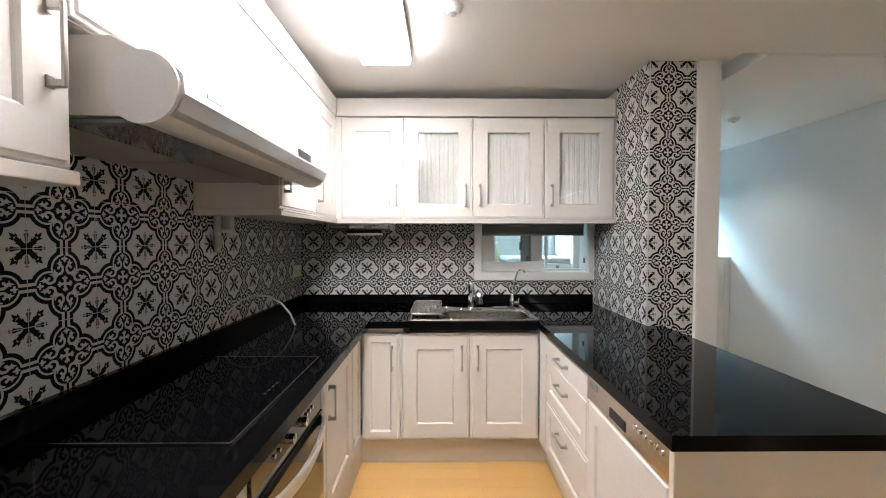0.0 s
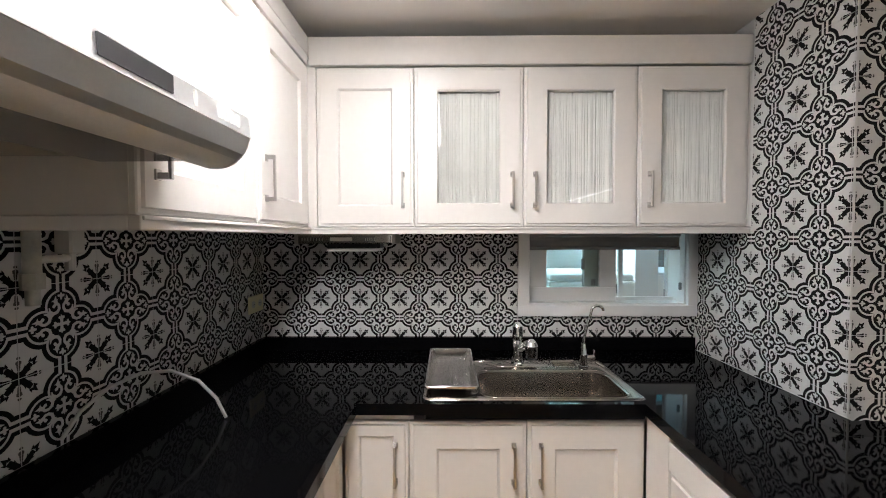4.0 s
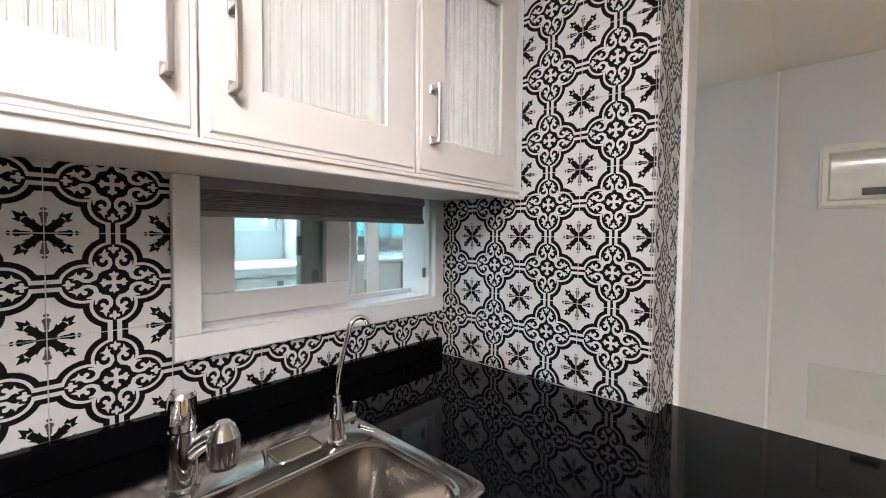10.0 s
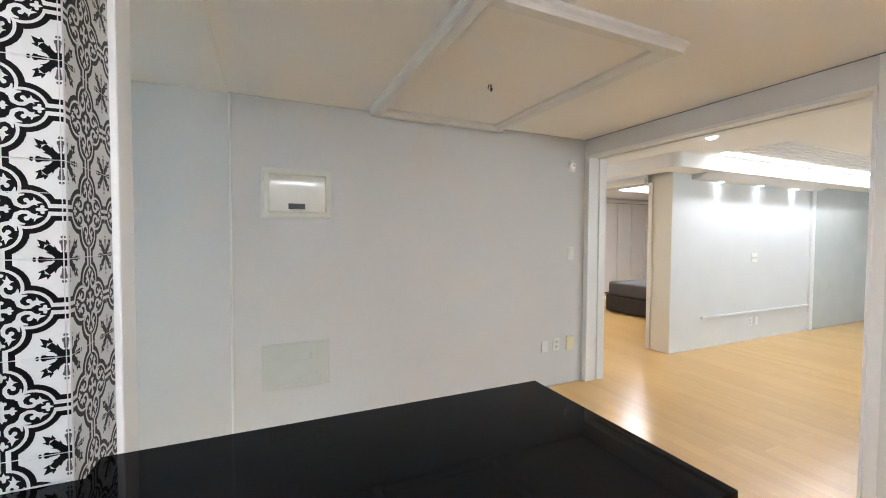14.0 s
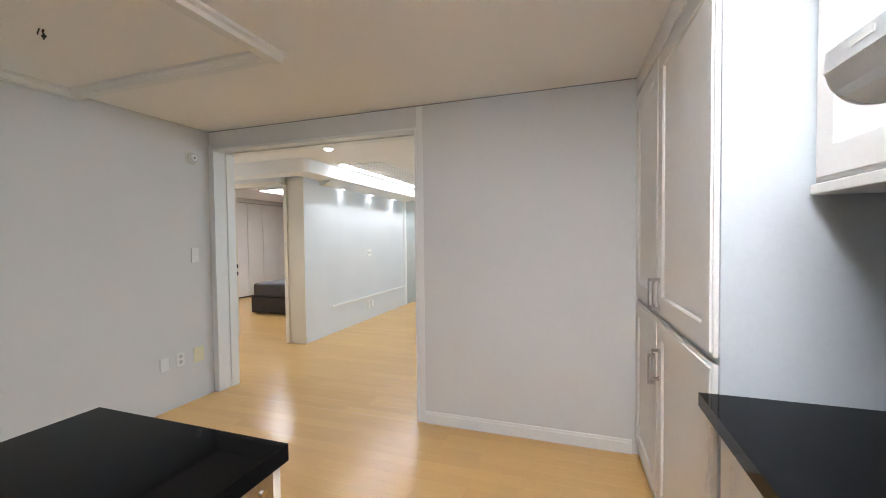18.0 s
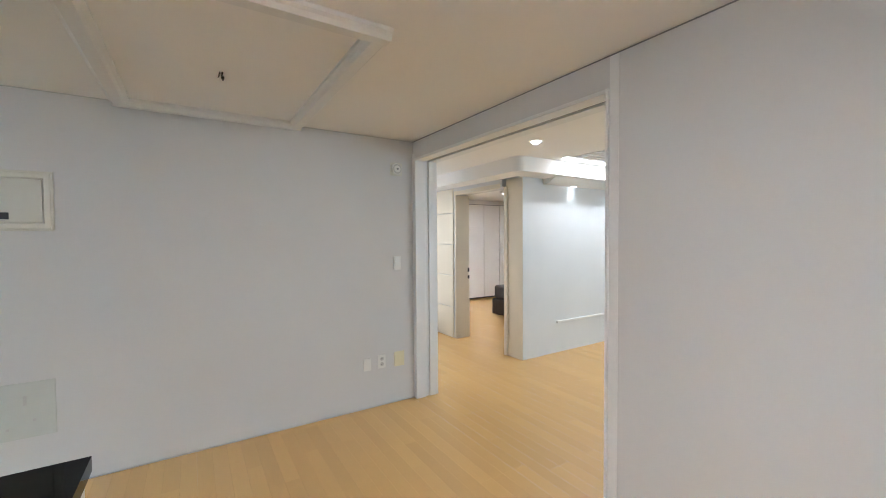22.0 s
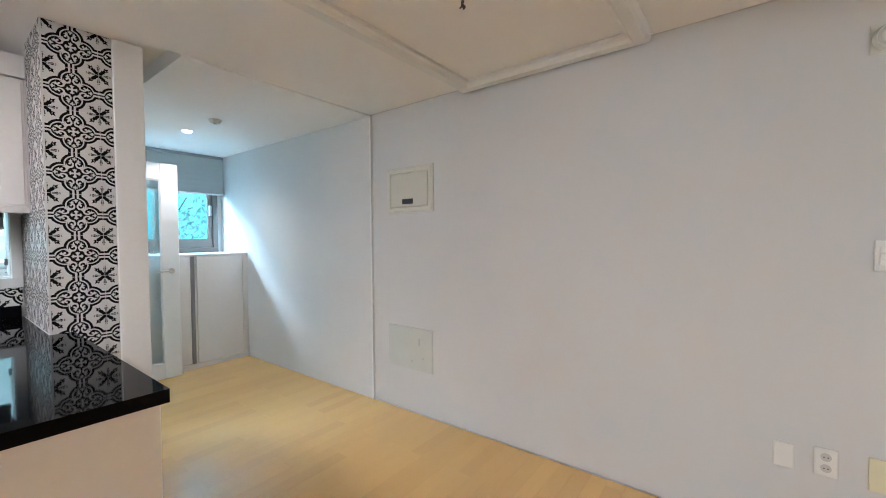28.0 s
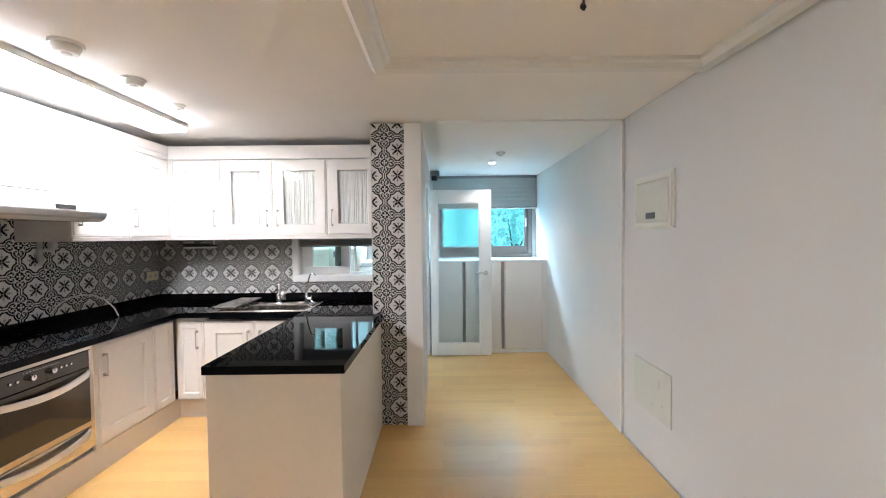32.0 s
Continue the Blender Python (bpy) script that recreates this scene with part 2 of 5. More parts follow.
LEAF = shader("sunlit_leaves", (0.15, 0.29, 0.21), 0.55, grain=(6, 0.4), stain=(2, 0.3))
GRASS = shader("garden_grass", (0.085, 0.13, 0.06), 0.9, grain=(40, 0.4), stain=(0.7, 0.3), bump=(60, 0.3))
leaf_nodes = LEAF.node_tree.nodes
through_leaf = leaf_nodes.new("ShaderNodeBsdfTranslucent")
through_leaf.inputs["Color"].default_value = (0.34, 0.58, 0.58, 1)
leaf_mix = leaf_nodes.new("ShaderNodeAddShader")
LEAF.node_tree.links.new(leaf_nodes["Principled BSDF"].outputs[0], leaf_mix.inputs[0])
LEAF.node_tree.links.new(through_leaf.outputs[0], leaf_mix.inputs[1])
LEAF.node_tree.links.new(leaf_mix.outputs[0], leaf_nodes["Material Output"].inputs["Surface"])
# Emission paints a cyan glow on the backdrop in place of sunlit haze.
DISTANCE = shader("glowing_woods", (0.10, 0.20, 0.12), 0.9, grain=(0.3, 0.5), stain=(0.06, 0.4), emit=((0.50, 0.95, 0.95), 1.35))
BARK = shader("grey_bark", (0.14, 0.11, 0.08), 0.9, grain=(30, 0.3), bump=(60, 0.5))
MAPLE = wood_floor()

# ---------------------------------------------------------------- mesh helpers


def box(bm, x0, x1, y0, y1, z0, z1, bevel=0.0, seg=1):
    """A box from corner to corner, its edges rounded by bevel."""
    m = Matrix.Translation(((x0 + x1) / 2, (y0 + y1) / 2, (z0 + z1) / 2)) @ Matrix.Diagonal((abs(x1 - x0), abs(y1 - y0), abs(z1 - z0), 1))
    made = bmesh.ops.create_cube(bm, size=1, matrix=m)
    if bevel:
        edges = {e for v in made["verts"] for e in v.link_edges}
        bmesh.ops.bevel(bm, geom=list(edges), offset=bevel, segments=seg, affect="EDGES", profile=0.5)
    return bm


def boxed(*a, **k):
    return box(bmesh.new(), *a, **k)


def rod(bm, p, q, r, n=12, r2=None):
    """A round bar from p to q."""
    p, q = Vector(p), Vector(q)
    m = Matrix.Translation((p + q) / 2) @ (q - p).to_track_quat("Z", "Y").to_matrix().to_4x4()
    bmesh.ops.create_cone(bm, cap_ends=True, segments=n, radius1=r, radius2=r if r2 is None else r2, depth=(q - p).length, matrix=m)
    return bm


def tube(bm, points, r, n=10):
    """A round tube along points."""
    points = [Vector(p) for p in points]
    rings, side = [], None
    for i, p in enumerate(points):
        way = (points[min(i + 1, len(points) - 1)] - points[max(i - 1, 0)]).normalized()
        side = way.orthogonal().normalized() if side is None else (side - way * side.dot(way)).normalized()
        up = way.cross(side)
        rings.append([bm.verts.new(p + (side * math.cos(a) + up * math.sin(a)) * r) for a in (2 * math.pi * k / n for k in range(n))])
    for a, b in zip(rings, rings[1:]):
        for k in range(n):
            bm.faces.new((a[k], a[(k + 1) % n], b[(k + 1) % n], b[k]))
    bm.faces.new(rings[0][::-1])
    bm.faces.new(rings[-1])
    return bm


def outline(bm, pts, axis, a, b):
    """A solid drawn from a flat outline pulled along an axis from a to b. Outline points fill the other two axes in order."""
    def at(p, h):
        v = [p[0], p[1]]
        v.insert(axis, h)
        return bm.verts.new(v)
    lo, hi = [at(p, a) for p in pts], [at(p, b) for p in pts]
    bm.faces.new(lo[::-1])
    bm.faces.new(hi)
    for i in range(len(pts)):
        j = (i + 1) % len(pts)
        bm.faces.new((lo[i], lo[j], hi[j], hi[i]))
    bmesh.ops.recalc_face_normals(bm, faces=bm.faces)
    return bm


def mesh_of(name, bm, *mats, smooth=False):
    me = bpy.data.meshes.new(name)
    bm.to_mesh(me)
    bm.free()
    for m in mats:
        me.materials.append(m)
    if smooth:
        for f in me.polygons:
            f.use_smooth = True
        me.set_sharp_from_angle(angle=radians(40))
    return me


def part(name, bm, material, parent, label="", smooth=False):
    ob = new(name, mesh_of(name, bm, material, smooth=smooth))
    ob.parent = parent
    if label:
        ob["label"] = label
    return ob


def thing(name, label, category, at=(0, 0, 0), turn=0.0, group="", kind=""):
    """A thing's base, which carries its parts."""
    ob = new(name)
    ob.empty_display_size = 0.05
    ob.matrix_basis = pose(*at, 0, 0, turn)
    return tagged(ob, label, category, group, kind)


def solid(name, bm, material, label, category, group="", kind="", smooth=False):
    return tagged(new(name, mesh_of(name, bm, material, smooth=smooth)), label, category, group, kind)


def structure(name, bm, material, label, category, smooth=False):
    return solid(name, bm, material, label, category, kind="structure", smooth=smooth)


# ---------------------------------------------------------------- the shell
XL, XE, XH, YB, YS, ZC = -0.963, 3.109, 3.094, 3.09, -0.848, 2.31   # left, east, hall east, back, south, ceiling
PX0, PX1, PY = 1.243, 1.626, 2.327                                 # pier between kitchen and hall
OX0, OX1, OZ = 1.125, 3.05, 2.155                                    # opening to the living room
WX0, WX1, WZ0, WZ1 = 0.385, 1.20, 1.10, 1.50                       # kitchen window opening
ZK = 2.340                                                         # kitchen ceiling
UY = 4.82                                                          # outer wall

structure("floor", boxed(-2.2, 8.2, -8.3, 5.1, -0.2, -0.012), GROUT, "pale screed under the maple strip floor", "floor")

structure("wall_west", boxed(XL - 0.2, XL, YS, YB, 0, 2.6), WALLPAPER, "white wall behind the range and tall cupboards", "wall")
bm = boxed(XL - 0.2, WX0, YB, YB + 0.16, 0, 2.6)
box(bm, WX1, PX0, YB, YB + 0.16, 0, 2.6)
box(bm, WX0, WX1, YB, YB + 0.16, 0, WZ0)
box(bm, WX0, WX1, YB, YB + 0.16, WZ1, 2.6)
structure("wall_north", bm, WALLPAPER, "back wall of the kitchen with a small sliding window", "wall")
bm = boxed(PX0, PX1 - 0.006, PY, 3.28, 0, 2.6)
box(bm, PX0 + 0.2, PX1 - 0.006, 4.16, UY, 0, 2.6)
box(bm, PX0 + 0.2, PX1 - 0.006, 3.28, 4.16, 2.06, 2.6)
structure("wall_pier", bm, WALLPAPER, "white pier between the kitchen and the back passage", "wall")
structure("wall_east", boxed(XE, XE + 0.2, -1.08, 2.165, 0, 2.6), WALLPAPER, "plain white papered wall of the dining area", "wall")
structure("wall_passage", boxed(XH, XE + 0.2, 2.165, UY, 0, 2.6), WALLPAPER, "white papered wall of the back passage", "wall")
HW0, HW1, HZ0, HZ1 = 1.75, 3.04, 1.17, 2.2
bm = boxed(-1.2, -0.6, UY, UY + 0.2, 0, 2.6)
box(bm, 1.40, HW0, UY, UY + 0.2, 0, 2.6)
box(bm, -0.6, 1.40, UY, UY + 0.2, 0, 1.36)
box(bm, -0.6, 1.40, UY, UY + 0.2, 2.15, 2.6)
box(bm, HW0, HW1, UY, UY + 0.2, 0, HZ0)
box(bm, HW0, HW1, UY, UY + 0.2, HZ1, 2.6)
box(bm, HW1, XE + 0.2, UY, UY + 0.2, 0, 2.6)
structure("wall_outer", bm, WALLPAPER, "white outer wall with windows to the garden", "wall")
structure("wall_utility", boxed(-1.2, -1.0, YB + 0.16, UY, 0, 2.6), WALLPAPER, "white end wall of the utility room", "wall")
bm = boxed(XL - 0.2, OX0, YS - 0.21, YS, 0, 2.6)
box(bm, OX0, XE, YS - 0.21, YS, OZ, 2.6)
box(bm, OX1 + 0.03, XE, YS - 0.21, YS, 0, OZ)
structure("wall_south", bm, WALLPAPER, "white wall with a wide opening to the living room", "wall")

structure("ceiling", boxed(XL - 0.2, XE + 0.2, YS - 0.01, 2.165, ZC, ZC + 0.1), CEILING, "cream papered ceiling", "ceiling")
structure("ceiling_recess", boxed(PX1 - 0.004, PX1 + 0.13, 2.1655, UY, ZK + 0.045, ZC + 0.1), CEILING, "narrow recessed ceiling strip beside the pier", "ceiling")
structure("ceiling_kitchen", boxed(XL - 0.2, PX1 - 0.005, 2.1655, UY, ZK, ZC + 0.1), CEILING, "cream papered kitchen ceiling", "ceiling")
structure("ceiling_passage", boxed(PX1 + 0.13, XE + 0.2, 2.165, UY, ZC - 0.012, ZC + 0.1), CEILING, "white papered ceiling of the back passage", "ceiling")

# living room, entrance and bedroom seen through the opening
TVX, TVY = 3.35, -2.41
structure("wall_television", boxed(TVX, TVX + 0.27, -7.6, TVY, 0, 2.6), FEATURE, "glossy white feature wall of the living room", "wall")
structure("wall_living_south", boxed(-2.0, 8.0, -7.8, -7.6, 0, 2.6), WALLPAPER, "white far wall of the living room", "wall")
structure("wall_living_west", boxed(-2.2, -2.0, -7.8, -1.07, 0, 2.6), WALLPAPER, "white side wall of the living room", "wall")
structure("wall_living_north", boxed(-2.0, XL - 0.2, -1.07, -0.87, 0, 2.6), WALLPAPER, "white wall of the living room", "wall")
structure("wall_entrance", boxed(XE + 0.2, 5.9, -1.08, -0.88, 0, 2.6), WALLPAPER, "white wall of the entrance", "wall")
bm = boxed(4.63, 5.10, -2.56, -2.33, 0, 2.6)
box(bm, TVX + 0.27, 4.63, -2.56, -2.33, 2.06, 2.6)
box(bm, 5.10, 8.0, -2.56, -2.345, 0, 2.6)
structure("wall_bedroom", bm, WALLPAPER, "cream wall with the bedroom doorway", "wall")
bm = boxed(5.62, 5.8, -2.345, -2.08, 0, 2.6)
box(bm, 5.62, 5.8, -1.22, -1.08, 0, 2.6)
box(bm, 5.62, 5.8, -2.08, -1.22, 2.12, 2.6)
structure("wall_entrance_east", bm, BEIGE, "cream wall beside the bright entrance window", "wall")
structure("wall_bedroom_east", boxed(8.0, 8.2, -7.8, -2.33, 0, 2.6), WALLPAPER, "white far wall of the bedroom", "wall")
structure("ceiling_living", boxed(-2.2, 8.2, -7.8, YS - 0.012, ZC, ZC + 0.1), CEILING, "white living room ceiling", "ceiling")
structure("ground", boxed(-90, 90, -90, 120, -1.6, -1.5), GRASS, "green garden ground outside", "ground")

# ---------------------------------------------------------------- kinds of things


def rect_ring(bm, x0, x1, z0, z1, d, y):
    return [bm.verts.new(p) for p in ((x0 + d, y, z0 + d), (x1 - d, y, z0 + d), (x1 - d, y, z1 - d), (x0 + d, y, z1 - d))]


def framed_front(x0, x1, z0, z1, stile, open_middle=False):
    """A painted frame-and-panel front with a stepped rim; it faces -y and its back lies on y = 0."""
    bm = bmesh.new()
    steps = [(0, 0), (0, -0.011), (0.003, -0.014), (0.011, -0.014), (0.014, -0.020), (stile, -0.020), (stile + 0.005, -0.015), (stile + 0.008, -0.010)]
    if open_middle:
        steps = steps[:-1] + [(stile + 0.005, 0)]
    rings = [rect_ring(bm, x0, x1, z0, z1, d, y) for d, y in steps]
    for a, b in zip(rings, rings[1:]):
        for i in range(4):
            j = (i + 1) % 4
            bm.faces.new((a[i], a[j], b[j], b[i]))
    if open_middle:
        for i in range(4):
            j = (i + 1) % 4
            bm.faces.new((rings[-1][i], rings[-1][j], rings[0][j], rings[0][i]))
    else:
        bm.faces.new(rings[-1])
        bm.faces.new(rings[0][::-1])
    bmesh.ops.recalc_face_normals(bm, faces=bm.faces)
    return bm


def bow_handle(x, z, upright=True, length=0.146, y=-0.020):
    """A flat bar on two tapered feet."""
    bm = bmesh.new()
    h, s = length / 2, 0.028
    def bx(a0, a1, y0, y1, w):
        if upright:
            box(bm, x - w, x + w, y0, y1, z + a0, z + a1, 0.0012)
        else:
            box(bm, x + a0, x + a1, y0, y1, z - w, z + w, 0.0012)
    for side in (-1, 1):
        lo, hi = sorted((side * h, side * (h - 0.013)))
        bx(lo, hi, y - s, y, 0.0056)
        lo, hi = sorted((side * (h + 0.002), side * (h - 0.020)))
        bx(lo, hi, y - 0.005, y, 0.0080)
    bx(-h, h, y - s - 0.004, y - s + 0.003, 0.0045)
    return bm


def pleats(x0, x1, z0, z1, y, waves, seed):
    """A gathered sheer: uneven folds hanging between two edges."""
    rnd = random.Random(seed)
    bm = bmesh.new()
    n = waves * 11
    deep, depth, lean = 0.0, [], []
    for i in range(n + 1):
        deep = deep * 0.55 + rnd.uniform(-0.0014, 0.0014) + (rnd.uniform(0.0015, 0.0034) if rnd.random() < 0.16 else 0.0)
        depth.append(deep)
        lean.append(rnd.uniform(-0.0008, 0.0008))
    rows = []
    for k in range(4):
        z = z0 + (z1 - z0) * k / 3
        rows.append([bm.verts.new((x0 + (x1 - x0) * i / n + lean[i] * math.sin(k * 1.3 + i * 0.2), y + depth[i] * (1.15 - 0.12 * k), z)) for i in range(n + 1)])
    for a, b in zip(rows, rows[1:]):
        for i in range(n):
            bm.faces.new((a[i], a[i + 1], b[i + 1], b[i]))
    return bm


FABRIC = shader("white_gathered_voile", (0.84, 0.83, 0.80), 0.9, grain=(400, 0.05), stain=(12, 0.06))


def add_front(unit, x0, x1, z0, z1, handle="", hz=None, kind="door", stile=0.088, flat=False):
    """Hangs a front with its handle on a cabinet; handle: l, r or m (across)."""
    gap = 0.0015
    glazed = kind == "glass_door"
    if flat:
        bm = boxed(x0 + gap, x1 - gap, -0.020, 0, z0 + gap, z1 - gap, 0.003, 2)
    else:
        bm = framed_front(x0 + gap, x1 - gap, z0 + gap, z1 - gap, stile, glazed)
    front = part(kind, bm, CABINET, unit, "white glazed frame door" if glazed else "", smooth=False)
    if glazed:
        s = stile - 0.002
        ob = part("pane", boxed(x0 + s, x1 - s, -0.010, -0.006, z0 + s, z1 - s), PANE, front, "clear glass pane")
        ob.visible_shadow = False
        part("curtain", pleats(x0 + s, x1 - s, z0 + s - 0.01, z1 - s + 0.01, 0.006, 15, int(x0 * 1000) + 77), FABRIC, front, "gathered white sheer", smooth=True)
    if handle:
        x = {"l": x0 + 0.047, "r": x1 - 0.047, "m": (x0 + x1) / 2}[handle]
        part("handle", bow_handle(x, hz, handle != "m"), NICKEL, front, "satin nickel bow handle")
    return front


def cabinet(name, label, at, turn, w, depth, z0, z1, group="", hollow=False):
    """A carcass whose front edge lies on local y = 0; fronts hang on it."""
    unit = thing(name, label, "cabinet", at, turn, group)
    t = 0.017
    if hollow:
        part("side_panel", boxed(0.0005, t, 0.0005, depth, z0, z1), CARCASS, unit)
        part("side_panel", boxed(w - t, w - 0.0005, 0.0005, depth, z0, z1), CARCASS, unit)
        part("bottom_panel", boxed(t, w - t, 0.0005, depth, z0, z0 + t), CARCASS, unit)
        part("top_panel", boxed(t, w - t, 0.0005, depth, z1 - t, z1), CARCASS, unit)
        part("back_panel", boxed(t, w - t, depth - 0.008, depth, z0 + t, z1 - t), CARCASS, unit)
    else:
        part("body", boxed(0.0005, w - 0.0005, 0.0005, depth, z0, z1), CARCASS, unit)
    return unit


# ---------------------------------------------------------------- kitchen: upper cabinets
UF, UB0, UB1, UT = 2.76, 1.492, 2.157, 2.276
HZ = 1.646
g = "white wall cabinets over the worktop"
u = cabinet("wall_cabinet", "white single-door wall cabinet with nickel handle", (-0.563, UF, 0), 0, 0.408, YB - UF - 0.004, UB0, UB1, g)
add_front(u, 0, 0.408, UB0, UB1, "r", HZ)
u = cabinet("wall_cabinet", "white glazed double wall cabinet with gathered sheers", (-0.155, UF, 0), 0, 0.93, YB - UF - 0.004, UB0, UB1, g, True)
add_front(u, 0, 0.456, UB0, UB1, "r", HZ, "glass_door", 0.094)
add_front(u, 0.456, 0.93, UB0, UB1, "l", HZ, "glass_door", 0.094)
u = cabinet("wall_cabinet", "white glazed single wall cabinet with gathered sheer", (0.775, UF, 0), 0, 0.458, YB - UF - 0.004, UB0, UB1, g, True)
add_front(u, 0, 0.458, UB0, UB1, "l", HZ, "glass_door", 0.094)
UX = -0.612
dU = UX - XL - 0.004
u = cabinet("wall_cabinet", "white wall cabinet beside the range hood", (UX, 0.47, 0), 90, 0.40, dU, UB0, UT - 0.02, g)
add_front(u, 0, 0.40, UB0, UB1 + 0.04, "r", 1.70)
u = cabinet("wall_cabinet", "short white wall cabinet above the range hood", (UX, 0.87, 0), 90, 0.945, dU, 1.775, UB1, g)
add_front(u, 0, 0.4725, 1.775, UB1)
add_front(u, 0.4725, 0.945, 1.775, UB1)
u = cabinet("wall_cabinet", "white double-door wall cabinet next to the corner", (UX, 1.815, 0), 90, 0.923, dU, UB0, UB1, g)
add_front(u, 0, 0.473, UB0, UB1, "l", 1.637)
add_front(u, 0.475, 0.923, UB0, UB1, "l", 1.637)
bm = boxed(UX - 0.0, -0.5635, 2.743, 2.762, UB0, UB1, 0.002)
solid("filler_strip", bm, CABINET, "white filler strip closing the cabinet corner", "filler strip")
solid("filler_strip", boxed(1.2332, PX0 - 0.0065, 2.744, 2.762, UB0, UB1), CABINET, "white filler strip beside the tiled pier", "filler strip")
rail = thing("light_rail", "white moulded rail under the wall cabinets", "cabinet rail")
part("front_rail", boxed(-0.592, PX0 - 0.008, 2.732, 2.760, 1.4625, 1.4905, 0.003, 2), CABINET, rail)
part("front_rail", boxed(-0.612, -0.586, 1.810, 2.7315, 1.4625, 1.4905, 0.003, 2), CABINET, rail)
part("bead", boxed(-0.586, PX0 - 0.008, 2.7265, 2.7315, 1.4815, 1.4903, 0.0015), CABINET, rail)
part("bead", boxed(-0.5855, -0.5805, 1.812, 2.726, 1.4815, 1.4903, 0.0015), CABINET, rail)
part("base_board", boxed(-0.61, PX0 - 0.008, 2.7605, YB - 0.01, 1.476, 1.4905), CARCASS, rail)
part("base_board", boxed(XL + 0.006, -0.6125, 1.833, YB - 0.01, 1.4758, 1.4902), CARCASS, rail)
part("end_rail", boxed(XL + 0.006, -0.6125, 1.812, 1.832, 1.4625, 1.4905, 0.003, 2), CABINET, rail)
solid("light_rail", boxed(XL + 0.006, -0.586, 0.47, 0.874, 1.4625, 1.4905, 0.003, 2), CABINET, "white rail under the cabinet beside the hood", "cabinet rail")
bm = boxed(-0.590, PX0 - 0.008, 2.730, 2.752, UB1 + 0.003, UT, 0.004, 2)
box(bm, -0.612, -0.590, 0.47, 2.752, UB1 + 0.043, UT, 0.004, 2)
box(bm, -0.6125, -0.592, 0.872, 2.730, UB1 + 0.003, UB1 + 0.042, 0.002)
solid("cornice", bm, CABINET, "white painted cornice board above the wall cabinets", "cornice")
solid("cover_board", boxed(-0.60, PX0 - 0.01, 2.755, YB - 0.006, UT - 0.02, UT - 0.004), CARCASS, "white board on top of the wall cabinets", "board")

# ---------------------------------------------------------------- kitchen: base cabinets
LZ0, LZ1 = 0.17, 0.808
g = "white base cabinets under the black worktop"
BY = 2.46
u = cabinet("base_cabinet", "narrow white base cabinet with nickel handle", (-0.38, BY, 0), 0, 0.228, YB - BY - 0.006, 0.165, 0.838, g)
add_front(u, 0, 0.228, LZ0, LZ1, "r", 0.66, stile=0.050)
u = thing("base_cabinet", "white double-door cabinet under the sink", "cabinet", (-0.152, BY, 0), 0, g)
part("side_panel", boxed(0.0005, 0.017, 0.0005, 0.62, 0.165, 0.838), CARCASS, u)
part("side_panel", boxed(0.805, 0.8215, 0.0005, 0.62, 0.165, 0.838), CARCASS, u)
part("bottom_panel", boxed(0.017, 0.805, 0.0005, 0.62, 0.165, 0.182), CARCASS, u)
part("back_panel", boxed(0.017, 0.805, 0.61, 0.62, 0.182, 0.838), CARCASS, u)
add_front(u, 0, 0.412, LZ0, LZ1, "r", 0.66, stile=0.094)
add_front(u, 0.412, 0.822, LZ0, LZ1, "l", 0.66, stile=0.094)
RX = 0.69
u = cabinet("drawer_cabinet", "white three-drawer base cabinet with bow handles", (RX, 2.30, 0), -90, 0.618, 0.60, 0.165, 0.838, g)
add_front(u, 0, 0.618, 0.722, 0.815, "m", 0.770, "drawer", flat=True)
add_front(u, 0, 0.618, 0.476, 0.720, "m", 0.640, "drawer", 0.066)
add_front(u, 0, 0.618, LZ0, 0.474, "m", 0.400, "drawer", 0.066)
solid("filler_strip", boxed(RX - 0.018, RX, 2.302, 2.44, 0.165, 0.838, 0.002), CABINET, "white filler strip beside the drawers", "filler strip")

# dishwasher with a white front
dw = thing("dishwasher", "built-in dishwasher with steel control strip and white front", "dishwasher", (RX, 1.680, 0), -90)
W = 0.565
part("body", boxed(0.001, W - 0.001, 0.001, 0.57, 0.1, 0.835), GREY_PLASTIC, dw)
door = part("door", framed_front(0.0015, W - 0.0015, 0.10, 0.732, 0.072), CABINET, dw, "white framed front")
strip = part("control_strip", boxed(0.0015, W - 0.0015, -0.021, -0.001, 0.735, 0.834, 0.002), STEEL, dw, "brushed steel control strip")
part("recessed_grip", boxed(0.21, 0.325, -0.0235, -0.0205, 0.752, 0.785, 0.001), DARK, strip, "dark recessed grip")
part("display", boxed(0.03, 0.10, -0.0225, -0.0205, 0.79, 0.815, 0.0006), GREY_STRIP, strip)
for i in range(6):
    b_ = bmesh.new()
    rod(b_, (0.385 + i * 0.029, -0.0205, 0.800), (0.385 + i * 0.029, -0.0255, 0.800), 0.0075, 14)
    part("button", b_, CHROME, strip, "round chrome button")
ep = thing("end_panel", "cream laminate panels closing the peninsula", "panel")
part("front_panel", boxed(RX - 0.022, 1.298, 1.095, 1.117, 0.0, 0.838, 0.002), PANEL, ep)
part("back_panel", boxed(1.278, 1.298, 1.1175, PY - 0.004, 0.0, 0.838), PANEL, ep)

